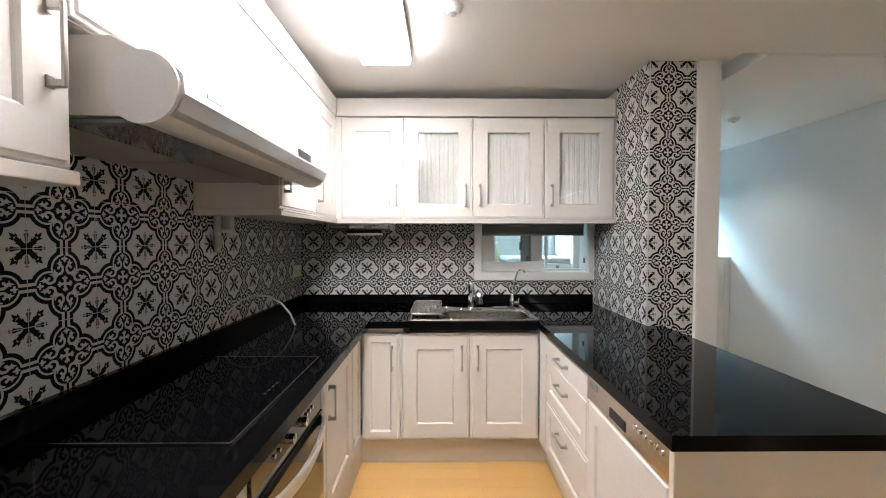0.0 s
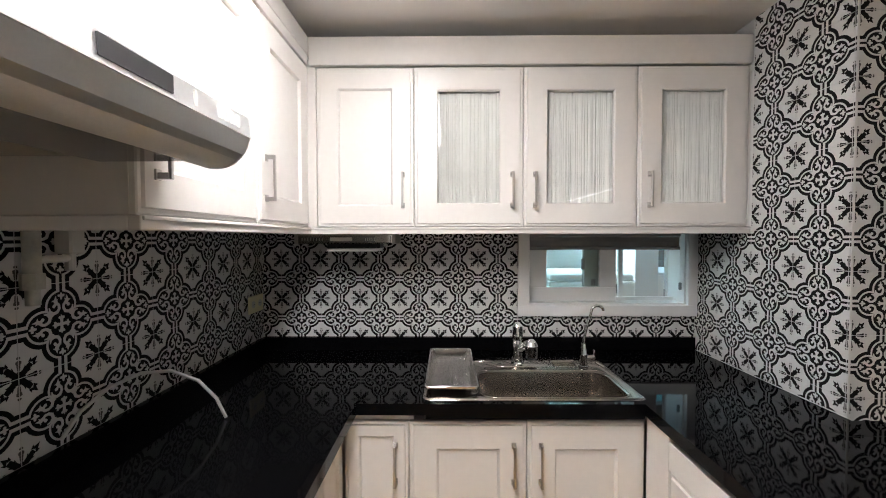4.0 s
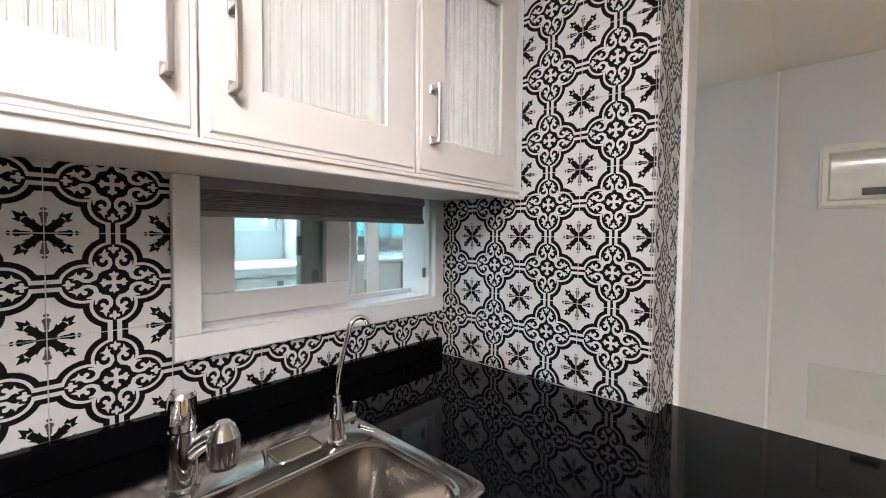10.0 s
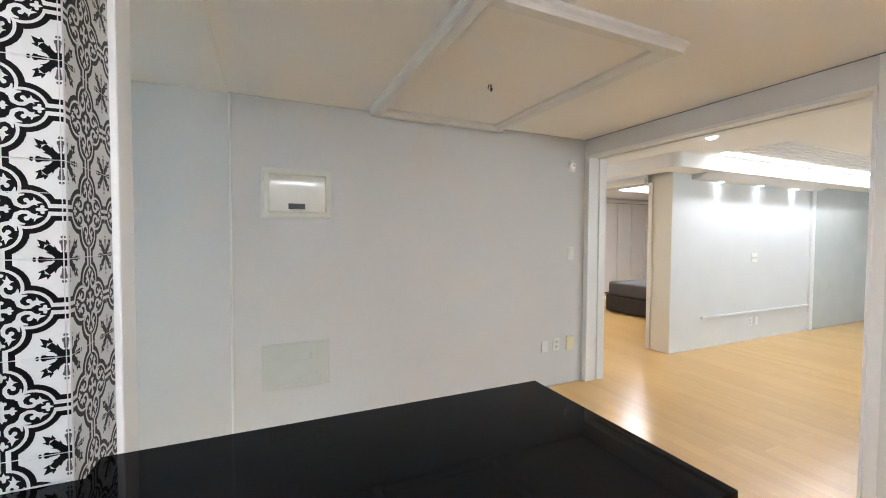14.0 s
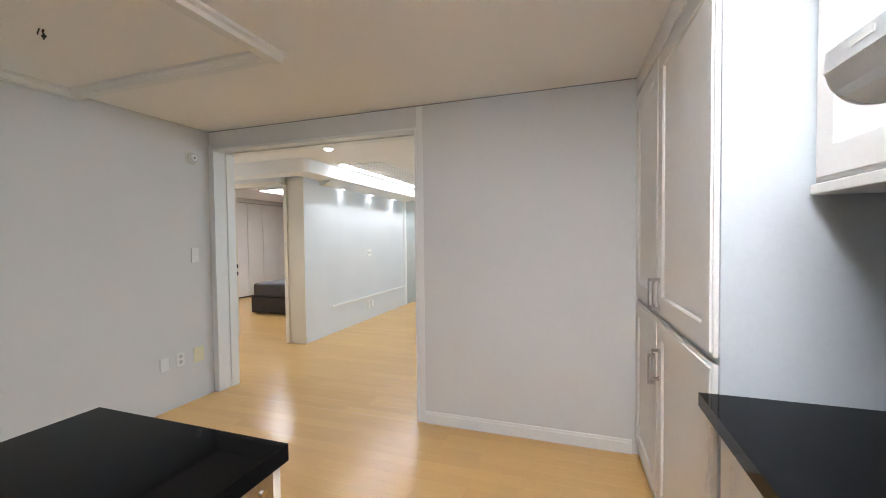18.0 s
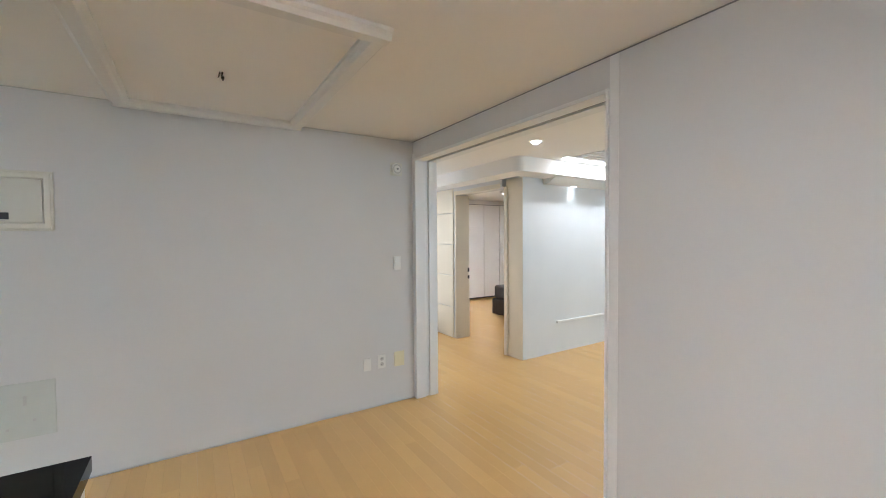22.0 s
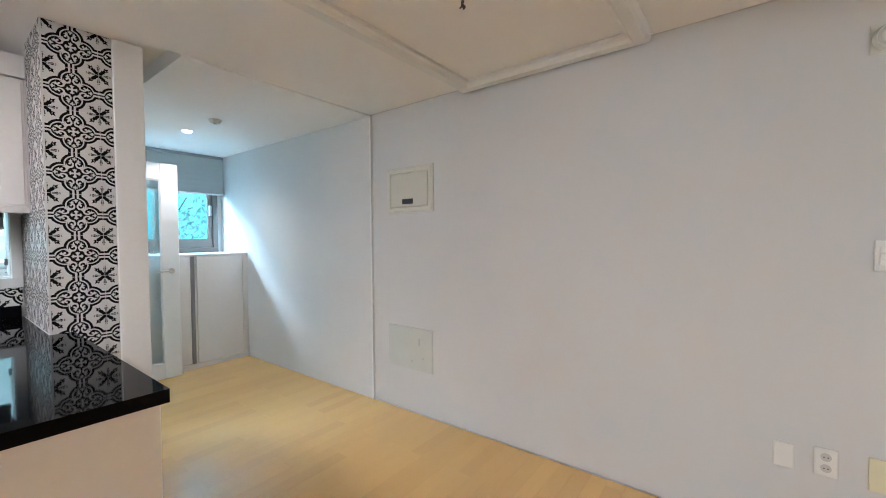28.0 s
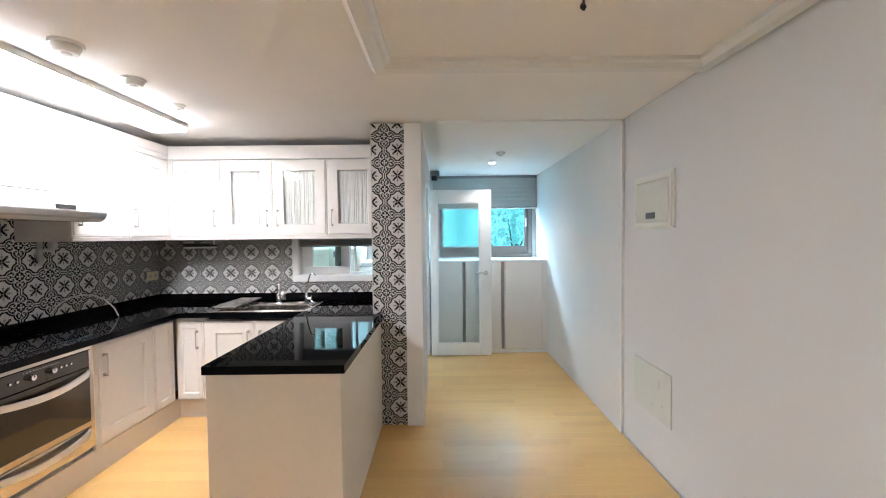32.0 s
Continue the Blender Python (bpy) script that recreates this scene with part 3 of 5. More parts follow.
# left run: drawer-front cabinet, oven, door cabinets
LX = -0.40
dL = LX - XL - 0.004
u = cabinet("base_cabinet", "cream base cabinet before the oven", (LX, 0.47, 0), 90, 0.61, dL, 0.165, 0.838, g)
add_front(u, 0, 0.61, LZ0, 0.815, "r", 0.66)
u = cabinet("base_cabinet", "white base cabinet beside the oven", (LX, 1.715, 0), 90, 0.49, dL, 0.165, 0.838, g)
add_front(u, 0, 0.49, LZ0, 0.820, "l", 0.68)
u = cabinet("base_cabinet", "narrow white corner base cabinet without handle", (LX, 2.205, 0), 90, 0.229, dL, 0.165, 0.838, g)
add_front(u, 0, 0.229, LZ0, 0.820, stile=0.055)
solid("filler_strip", boxed(LX, LX + 0.018, 1.692, 1.714, 0.165, 0.838, 0.002), PANEL, "cream filler strip beside the oven", "filler strip")

oven = thing("oven", "built-in stainless oven with dark glass door", "oven", (LX, 1.082, 0), 90)
W = 0.608
part("body", boxed(0.001, W - 0.001, 0.001, 0.52, 0.17, 0.838), GREY_STRIP, oven)
part("top_strip", boxed(0.001, W - 0.001, -0.019, 0, 0.806, 0.838, 0.0015), STEEL, oven, "brushed steel strip")
panel = part("control_panel", boxed(0.001, W - 0.030, -0.021, 0, 0.703, 0.804, 0.002), OVEN_GLASS, oven, "brown mirror-glass control panel")
part("side_trim", boxed(W - 0.029, W - 0.001, -0.019, 0, 0.20, 0.804, 0.0015), STEEL, oven, "brushed steel side trim")
for kx in (0.235, 0.345):
    b_ = bmesh.new()
    rod(b_, (kx, -0.020, 0.757), (kx, -0.043, 0.757), 0.0165, 20, 0.0145)
    knob = part("knob", b_, CHROME, panel, "round steel knob", smooth=True)
    part("marker", boxed(kx - 0.0012, kx + 0.0012, -0.0445, -0.0425, 0.757, 0.771), DARK, knob)
for kx in (0.135, 0.170, 0.400, 0.430, 0.460):
    b_ = bmesh.new()
    rod(b_, (kx, -0.020, 0.757), (kx, -0.026, 0.757), 0.0065, 12)
    part("button", b_, CHROME, panel, "small steel button")
for kx in range(12):
    part("mark", boxed(0.20 + kx * 0.017, 0.204 + kx * 0.017, -0.0216, -0.0205, 0.786, 0.789), WHITE_PLASTIC, panel)


def bow_bar(z, x0, x1, sag, y):
    """A broad curved oven bar."""
    pts = [Vector((x0 + (x1 - x0) * i / 24, y - 0.042 * math.sin(math.pi * i / 24) ** 0.45, z - sag * math.sin(math.pi * i / 24))) for i in range(25)]
    bm = bmesh.new()
    rings = []
    for p in pts:
        rings.append([bm.verts.new(p + Vector((0, dy, dz))) for dy, dz in ((0.006, -0.019), (-0.006, -0.017), (-0.010, 0), (-0.006, 0.017), (0.006, 0.019), (0.009, 0))])
    for a, b in zip(rings, rings[1:]):
        for k in range(6):
            bm.faces.new((a[k], a[(k + 1) % 6], b[(k + 1) % 6], b[k]))
    bm.faces.new(rings[0][::-1])
    bm.faces.new(rings[-1])
    bmesh.ops.recalc_face_normals(bm, faces=bm.faces)
    return bm


door = part("door", boxed(0.001, W - 0.030, -0.024, 0, 0.372, 0.700, 0.003, 2), OVEN_GLASS, oven, "dark tinted glass door")
part("handle", bow_bar(0.668, 0.010, W - 0.038, 0.030, -0.022), SATIN, door, "curved steel bar", smooth=True)
part("door_rim", boxed(0.001, W - 0.030, -0.022, 0, 0.336, 0.370, 0.002), STEEL, oven, "brushed steel rim")
drawer = part("drawer", boxed(0.001, W - 0.030, -0.022, 0, 0.20, 0.333, 0.003, 2), STEEL, oven, "brushed steel warming drawer")
part("handle", bow_bar(0.308, 0.010, W - 0.038, 0.030, -0.020), SATIN, drawer, "curved steel bar", smooth=True)

pl = "cream plinth board below the base cabinets"
solid("plinth", boxed(-0.396, 0.735, 2.508, 2.524, 0, 0.163, 0.001), PANEL, pl, "plinth", "plinth boards")
solid("plinth", boxed(-0.412, -0.396, 0.47, 2.524, 0, 0.163, 0.001), PANEL, pl, "plinth", "plinth boards")
solid("plinth", outline(bmesh.new(), [(1.113, 0), (2.508, 0), (2.508, 0.163), (1.690, 0.163), (1.690, 0.095), (1.113, 0.095)], 0, 0.735, 0.751), PANEL, pl, "plinth", "plinth boards")

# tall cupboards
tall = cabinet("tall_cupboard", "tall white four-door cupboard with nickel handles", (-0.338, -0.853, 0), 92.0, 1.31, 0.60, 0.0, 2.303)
# Body toned darker and cooler than the fronts, in place of dimmer light.
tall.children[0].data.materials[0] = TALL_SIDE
add_front(tall, 0.0, 0.585, 0.985, 2.20, "r", 1.075, stile=0.085)
add_front(tall, 0.585, 1.30, 0.985, 2.20, "l", 1.085, stile=0.085)
add_front(tall, 0.0, 0.585, 0.075, 0.965, "r", 0.705, stile=0.085)
add_front(tall, 0.585, 1.30, 0.075, 0.965, "l", 0.755, stile=0.085)
part("cornice", boxed(0, 1.31, -0.022, 0, 2.203, 2.303, 0.003), CABINET, tall)

# ---------------------------------------------------------------- worktop, sink, taps
SX0, SX1, SY0, SY1 = -0.105, 0.682, 2.446, 2.935
top = thing("worktop", "polished black stone worktop running round the kitchen", "worktop")
part("range_slab", boxed(XL + 0.004, -0.33, 0.455, YB - 0.004, 0.84, 0.88), STONE, top)
bm = boxed(-0.33, SX0 + 0.012, 2.416, YB - 0.004, 0.84, 0.88)
box(bm, SX0 + 0.012, 0.655, 2.416, SY0 + 0.012, 0.828, 0.88)
box(bm, SX0 + 0.012, SX1 - 0.012, SY1 - 0.012, YB - 0.004, 0.84, 0.88)
bmesh.ops.remove_doubles(bm, verts=bm.verts, dist=0.0001)
part("sink_slab", bm, STONE, top)
bm = boxed(SX1 - 0.012, PX0 - 0.012, SY0 + 0.012, YB - 0.004, 0.84, 0.88)
box(bm, 0.655, PX0 - 0.012, 2.30, SY0 + 0.012, 0.84, 0.88)
box(bm, 0.655, 1.318, 1.083, 2.30, 0.84, 0.88)
part("peninsula_slab", bm, STONE, top)
bm = boxed(XL + 0.016, PX0 - 0.02, YB - 0.034, YB - 0.008, 0.8805, 0.946, 0.003, 2)
part("upstand", bm, STONE, top)
bm = boxed(XL + 0.008, XL + 0.034, 0.46, YB - 0.036, 0.8805, 0.946, 0.003, 2)
part("upstand", bm, STONE, top)


def rounded(x0, x1, y0, y1, r, z, n=6):
    pts = []
    for cx, cy, a0 in ((x1 - r, y1 - r, 0), (x0 + r, y1 - r, 90), (x0 + r, y0 + r, 180), (x1 - r, y0 + r, 270)):
        for i in range(n + 1):
            a = radians(a0 + 90 * i / n)
            pts.append((cx + r * math.cos(a), cy + r * math.sin(a), z))
    return pts


def loft(loops, cap_last=True):
    bm = bmesh.new()
    rings = [[bm.verts.new(p) for p in loop] for loop in loops]
    n = len(rings[0])
    for a, b in zip(rings, rings[1:]):
        for i in range(n):
            bm.faces.new((a[i], a[(i + 1) % n], b[(i + 1) % n], b[i]))
    if cap_last:
        bm.faces.new(rings[-1])
    bmesh.ops.recalc_face_normals(bm, faces=bm.faces)
    return bm


sink = thing("sink", "brushed stainless steel inset sink in the black worktop", "sink", (0, 0, 0))
bm = loft([rounded(SX0, SX1, SY0, SY1, 0.030, 0.8802), rounded(SX0 + 0.004, SX1 - 0.004, SY0 + 0.004, SY1 - 0.004, 0.028, 0.8838),
           rounded(SX0 + 0.010, SX1 - 0.010, SY0 + 0.007, SY1 - 0.010, 0.026, 0.8850),
           rounded(0.100, 0.640, 2.458, 2.742, 0.060, 0.8850), rounded(0.106, 0.634, 2.462, 2.736, 0.057, 0.880),
           rounded(0.116, 0.624, 2.470, 2.726, 0.055, 0.72), rounded(0.136, 0.604, 2.490, 2.706, 0.05, 0.700), rounded(0.34, 0.42, 2.56, 2.64, 0.039, 0.694)])
part("bowl", bm, STEEL, sink, smooth=True)
bm = loft([rounded(0.335, 0.425, 2.555, 2.645, 0.044, 0.696), rounded(0.342, 0.418, 2.562, 2.638, 0.037, 0.699), rounded(0.354, 0.406, 2.574, 2.626, 0.025, 0.692)])
part("drain", bm, CHROME, sink, "chrome drain", smooth=True)
rim = rounded(0.098, 0.642, 2.456, 2.744, 0.061, 0.8852, 8)
part("bowl_rim", tube(bmesh.new(), rim + rim[:1], 0.0028, 8), STEEL, sink, "bright rolled bowl edge", smooth=True)
fold = [(0.108, 2.862), (0.150, 2.864), (0.172, 2.850), (0.184, 2.815), (0.200, 2.792), (0.235, 2.788), (0.400, 2.788), (0.424, 2.796), (0.436, 2.825), (0.446, 2.858), (0.470, 2.870), (0.555, 2.872)]
part("fold", tube(bmesh.new(), [(x, y, 0.8856) for x, y in fold], 0.0046, 10), STEEL, sink, "pressed step of the sink deck", smooth=True)
pocket = rounded(0.448, 0.545, 2.786, 2.858, 0.012, 0.8856, 4)
part("pocket_rim", tube(bmesh.new(), pocket + pocket[:1], 0.0034, 8), STEEL, sink, "pressed pocket edge", smooth=True)
part("pocket_floor", boxed(0.450, 0.543, 2.788, 2.856, 0.8851, 0.8856), shader("worn_brassy_steel", (0.50, 0.44, 0.33), 0.22, 1.0, stain=(18, 0.25)), sink, "brassy worn pocket floor")

tray = thing("drainer_tray", "perforated stainless drainer tray resting over the sink", "tray", (0, 0, 0))
TX0, TX1, TY0, TY1 = -0.100, 0.096, 2.470, 2.962
bm = loft([rounded(TX0, TX1, TY0, TY1, 0.016, 0.9105, 4), rounded(TX0, TX1, TY0, TY1, 0.016, 0.9165, 4), rounded(TX0 + 0.008, TX1 - 0.008, TY0 + 0.008, TY1 - 0.008, 0.014, 0.9165, 4),
           rounded(TX0 + 0.012, TX1 - 0.012, TY0 + 0.012, TY1 - 0.012, 0.013, 0.912, 4), rounded(TX0 + 0.024, TX1 - 0.024, TY0 + 0.03, TY1 - 0.05, 0.02, 0.8925, 4),
           rounded(TX0 + 0.034, TX1 - 0.034, TY0 + 0.042, TY1 - 0.066, 0.015, 0.8885, 4)])
TRAY_STEEL = shader("polished_stainless_steel", (0.74, 0.71, 0.67), 0.24, 1.0, grain=(160, 0.06), stain=(16, 0.10), sway=0.015)
part("pan", bm, TRAY_STEEL, tray, smooth=True)
lip = rounded(TX0 + 0.003, TX1 - 0.003, TY0 + 0.003, TY1 - 0.003, 0.015, 0.9168, 4)
part("rim", tube(bmesh.new(), lip + lip[:1], 0.0030, 8), CHROME, tray, "bright rolled rim", smooth=True)
bm = bmesh.new()
for i in range(6):
    for j in range(11):
        bmesh.ops.create_circle(bm, cap_ends=True, segments=8, radius=0.0040, matrix=Matrix.Translation((TX0 + 0.046 + i * 0.0205, TY0 + 0.06 + j * 0.034, 0.8891)))
tagged(part("perforations", bm, DARK, tray, "rows of punched holes"), kind="stuff")

tap = thing("kitchen_tap", "chrome single-lever sink tap with short spout", "tap", (0.297, 2.847, 0.8855))
b_ = bmesh.new()
rod(b_, (0, 0, 0), (0, 0, 0.008), 0.029, 24, 0.027)
rod(b_, (0, 0, 0.008), (0, 0, 0.105), 0.0245, 24, 0.0225)
part("body", b_, CHROME, tap, smooth=True)
b_ = bmesh.new()
rod(b_, (0, 0, 0.107), (0, 0, 0.122), 0.021, 20, 0.0235)
rod(b_, (0, 0, 0.122), (0, 0, 0.166), 0.0235, 20, 0.0225)
rod(b_, (0, 0, 0.166), (0, 0, 0.174), 0.0225, 20, 0.018)
box(b_, -0.010, 0.010, -0.018, 0.030, 0.160, 0.172, 0.004, 2)
part("lever", b_, CHROME, tap, smooth=True)
b_ = tube(bmesh.new(), [(0.006, -0.006, 0.062), (0.022, -0.017, 0.078), (0.040, -0.028, 0.090), (0.050, -0.036, 0.092)], 0.017, 16)
spout = part("spout", b_, CHROME, tap, smooth=True)
b_ = bmesh.new()
rod(b_, (0.054, -0.040, 0.114), (0.054, -0.040, 0.106), 0.012, 28, 0.020)
rod(b_, (0.054, -0.040, 0.106), (0.054, -0.040, 0.088), 0.020, 28, 0.029)
rod(b_, (0.054, -0.040, 0.088), (0.054, -0.040, 0.040), 0.029, 28, 0.027)
part("spray_head", b_, CHROME, spout, smooth=True)
b_ = bmesh.new()
rod(b_, (0.054, -0.040, 0.040), (0.054, -0.040, 0.033), 0.024, 24)
part("nozzle", b_, DARK, spout)

pur = thing("filter_tap", "slim chrome gooseneck filter tap beside the sink", "tap", (0.568, 2.775, 0.8855))
b_ = bmesh.new()
rod(b_, (0, 0, 0), (0, 0, 0.012), 0.021, 20)
rod(b_, (0, 0, 0.012), (0, 0, 0.060), 0.0165, 20)
rod(b_, (0, 0, 0.060), (0, 0, 0.105), 0.016, 20, 0.008)
part("body", b_, CHROME, pur, smooth=True)
pts = [(0, 0, 0.10), (0.006, 0, 0.15), (0.018, 0, 0.20), (0.030, 0, 0.235)] + [(0.058 - 0.026 * math.cos(radians(a)), 0, 0.245 + 0.024 * math.sin(radians(a))) for a in range(20, 190, 17)]
part("neck", tube(bmesh.new(), pts, 0.0058, 12), CHROME, pur, smooth=True)
b_ = bmesh.new()
rod(b_, (0.012, 0, 0.045), (0.045, 0, 0.048), 0.010, 14)
rod(b_, (0.040, 0, 0.030), (0.047, 0, 0.078), 0.0055, 10)
rod(b_, (0.045, -0.02, 0.030), (0.075, -0.03, 0.014), 0.006, 10)
part("lever", b_, CHROME, pur, smooth=True)

# hob
hob = thing("hob", "black ceramic glass hob set flush in the worktop", "hob", (0, 0, 0.8805))
part("glass", boxed(-0.922, -0.412, 1.052, 1.728, 0, 0.004, 0.0015), BLACK_GLASS, hob)
bm = boxed(-0.925, -0.409, 1.046, 1.052, 0, 0.0042)
box(bm, -0.925, -0.409, 1.728, 1.734, 0, 0.0042)
box(bm, -0.412, -0.406, 1.052, 1.728, 0, 0.0042)
part("rim", bm, STEEL, hob, "thin steel rim")
for i in range(4):
    part("control_mark", boxed(-0.462, -0.456, 1.34 + i * 0.03, 1.35 + i * 0.03, 0.0041, 0.0044), HOB_PRINT, hob, "faint printed touch control")

# loose cable from the wall
pts = [(-0.955, 2.02, 0.96), (-0.945, 2.06, 1.01), (-0.915, 2.11, 1.052), (-0.875, 2.17, 1.070), (-0.825, 2.22, 1.060), (-0.775, 2.265, 1.015), (-0.735, 2.29, 0.95), (-0.712, 2.30, 0.886)]
solid("flexible_hose", tube(bmesh.new(), pts, 0.005, 10), GREY_PLASTIC, "thin grey flexible hose arching from the tiled wall", "hose", smooth=True)

# range hood
hood = thing("range_hood", "silver range hood with rounded front bar", "range hood", (0, 0, 0))
Y0, Y1 = 0.90, 1.88
HX, HZC, HR = -0.487, 1.657, 0.0695
bm = outline(bmesh.new(), [(XL + 0.004, 1.618), (-0.500, 1.604), (-0.480, 1.722), (-0.560, 1.762), (XL + 0.004, 1.762)], 1, 0.912, 1.810)
part("body", bm, CARCASS, hood, "white painted hood body")
b_ = bmesh.new()
n = 48
ra = [[b_.verts.new((HX + HR * math.cos(2 * math.pi * k / n), y, HZC + HR * math.sin(2 * math.pi * k / n))) for k in range(n)] for y in (Y0 + 0.004, Y1 - 0.004)]
for k in range(n):
    b_.faces.new((ra[0][k], ra[0][(k + 1) % n], ra[1][(k + 1) % n], ra[1][k]))
bmesh.ops.recalc_face_normals(b_, faces=b_.faces)
bar = part("front_bar", b_, HOOD, hood, "rounded silver front bar", smooth=True)
for y0, y1 in ((Y0 - 0.004, Y0 + 0.004), (Y1 - 0.004, Y1 + 0.004)):
    b_ = bmesh.new()
    rod(b_, (HX, y0, HZC), (HX, y1, HZC), HR + 0.001, 48)
    part("end_cap", b_, HOOD, bar, "flat round grey end cap", smooth=True)
b_ = outline(bmesh.new(), [(-0.452, 1.7165), (-0.430, 1.7000), (-0.4135, 1.6850), (-0.4105, 1.6480), (-0.4260, 1.6140), (-0.4600, 1.5935), (-0.487, 1.5900), (-0.487, 1.7250)], 1, Y0 + 0.006, Y1 - 0.006)
part("front_profile", b_, HOOD_FRONT, bar, "faceted silver front of the hood")
part("seam", boxed(-0.4120, -0.4090, Y0 + 0.008, Y1 - 0.008, 1.6455, 1.6475), GREY_PLASTIC, bar)
part("display", boxed(-0.4128, -0.4095, 1.527, 1.650, 1.654, 1.680), DARK, bar, "dark display window")
part("button", boxed(-0.4128, -0.4093, 1.698, 1.704, 1.654, 1.678), WHITE_PLASTIC, bar, "small pale button")
for i in range(4):
    part("button", boxed(-0.4128, -0.4093, 1.764 + i * 0.019, 1.774 + i * 0.019, 1.656, 1.678), WHITE_PLASTIC, bar, "small pale button")
part("badge", boxed(-0.4130, -0.4105, 0.982, 1.038, 1.664, 1.674), GREY_PLASTIC, bar, "small grey badge")
part("filter", boxed(-0.93, -0.664, 0.92, 1.345, 1.598, 1.612, 0.004), HOOD_DARK, hood, "grey grease filter")
part("filter", boxed(-0.93, -0.664, 1.350, 1.805, 1.598, 1.612, 0.004), HOOD_DARK, hood, "grey grease filter")
# Dark glass visor under the hood; it is not a lamp.
part("lamp_strip", boxed(-0.66, -0.489, 0.914, 1.808, 1.588, 1.6035, 0.004), shader("smoked_grey_glass", (0.075, 0.085, 0.095), 0.09, stain=(5, 0.15)), hood, "smoked glass visor behind the front bar")

# gas pipe under the corner wall cabinet
pipe = thing("gas_pipe", "white gas pipe with a valve on the tiled wall", "pipe", (0, 0, 0))
b_ = bmesh.new()
rod(b_, (-0.930, 1.94, 1.474), (-0.930, 1.94, 1.35), 0.016, 16)
rod(b_, (-0.930, 1.94, 1.37), (-0.930, 1.94, 1.335), 0.022, 6)
rod(b_, (-0.930, 1.94, 1.335), (-0.930, 1.94, 1.30), 0.013, 14)
part("pipe", b_, PIPE_PAINT, pipe, smooth=True)
b_ = boxed(-0.948, -0.905, 2.005, 2.045, 1.41, 1.474, 0.004)
rod(b_, (-0.926, 2.025, 1.41), (-0.926, 2.025, 1.37), 0.011, 12)
rod(b_, (-0.930, 1.94, 1.40), (-0.926, 2.025, 1.40), 0.009, 12)
part("valve", b_, GREY_PLASTIC, pipe, "grey valve")

# under-cabinet radio
radio = thing("cabinet_radio", "slim steel radio unit fixed under the wall cabinet", "radio", (0, 0, -0.016))
part("body", boxed(-0.672, -0.250, 2.80, 2.99, 1.438, 1.4918, 0.002), STEEL, radio)
front = part("front_panel", boxed(-0.664, -0.262, 2.7935, 2.7995, 1.442, 1.4715, 0.001), DARK_CHROME, radio, "dark mirror front panel")
for i in range(8):
    part("scale_mark", boxed(-0.648 + i * 0.0125, -0.6455 + i * 0.0125, 2.7925, 2.7937, 1.450, 1.463), WHITE_PLASTIC, front)
    part("scale_mark", boxed(-0.372 + i * 0.0095, -0.370 + i * 0.0095, 2.7925, 2.7937, 1.450, 1.463), WHITE_PLASTIC, front)
part("display", boxed(-0.525, -0.430, 2.7915, 2.7937, 1.449, 1.465, 0.0008), GREY_PLASTIC, front, "pale grey display")
part("trim_plate", boxed(-0.330, -0.264, 2.7910, 2.7937, 1.443, 1.4710, 0.0008), STEEL, front, "brushed steel plate")
for a, b in ((-0.680, -0.666), (-0.256, -0.242)):
    part("end_cap", boxed(a, b, 2.790, 2.992, 1.436, 1.475, 0.002), NICKEL, radio, "satin metal end cap")
part("speaker", boxed(-0.56, -0.32, 2.86, 2.97, 1.416, 1.4375, 0.004), DARK, radio)
part("screen_flap", boxed(-0.554, -0.328, 2.84, 2.985, 1.402, 1.4145, 0.003), WHITE_PLASTIC, radio, "white folded flap")


def socket(at, turn, w=0.075, h=0.115, double=True, material=WHITE_PLASTIC, label="white double wall socket", flat=False):
    s = thing("wall_socket", label, "socket", at, turn)
    plate = part("plate", boxed(-w / 2, w / 2, -0.009, 0, -h / 2, h / 2, 0.003, 2), material, s)
    if not flat:
        spots = ((0, h * 0.2), (0, -h * 0.2)) if h > w else ((-w * 0.24, 0), (w * 0.24, 0))
        for dx, dz in spots:
            b_ = bmesh.new()
            rod(b_, (dx, -0.008, dz), (dx, -0.0105, dz), 0.017, 18)
            o = part("outlet", b_, GREY_PLASTIC, plate, smooth=True)
            for k in (-0.006, 0.006):
                b_ = bmesh.new()
                rod(b_, (dx + k, -0.0104, dz), (dx + k, -0.0112, dz), 0.0026, 8)
                part("hole", b_, DARK, plate)
    return s


socket((XL + 0.0075, 2.995, 1.127), 90, 0.138, 0.083, material=CREAM_PLASTIC, label="cream double socket on the tiled wall")

# ---------------------------------------------------------------- kitchen window
win = tagged(new("window_1"), "small white sliding kitchen window with grey pleated blind", "window", kind="structure")
bm = boxed(0.340, 1.236, 3.066, YB - 0.002, 1.050, 1.107, 0.003, 2)
box(bm, 0.340, 0.396, 3.066, YB - 0.002, 1.107, 1.474, 0.003, 2)
box(bm, 1.190, 1.236, 3.066, YB - 0.002, 1.107, 1.474, 0.003, 2)
part("casing", bm, PVC, win)
bm = boxed(0.386, 1.199, 3.10, 3.25, 1.101, 1.112)
box(bm, 0.386, 0.397, 3.10, 3.25, 1.112, 1.498)
box(bm, 1.188, 1.199, 3.10, 3.25, 1.112, 1.498)
part("lining", bm, PVC, win)
bm = boxed(0.40, 0.870, 3.165, 3.195, 1.113, 1.186, 0.002)
box(bm, 0.40, 0.506, 3.165, 3.195, 1.186, 1.50, 0.002)
box(bm, 0.784, 0.870, 3.165, 3.195, 1.186, 1.50, 0.002)
sash = part("sash", bm, PVC, win)
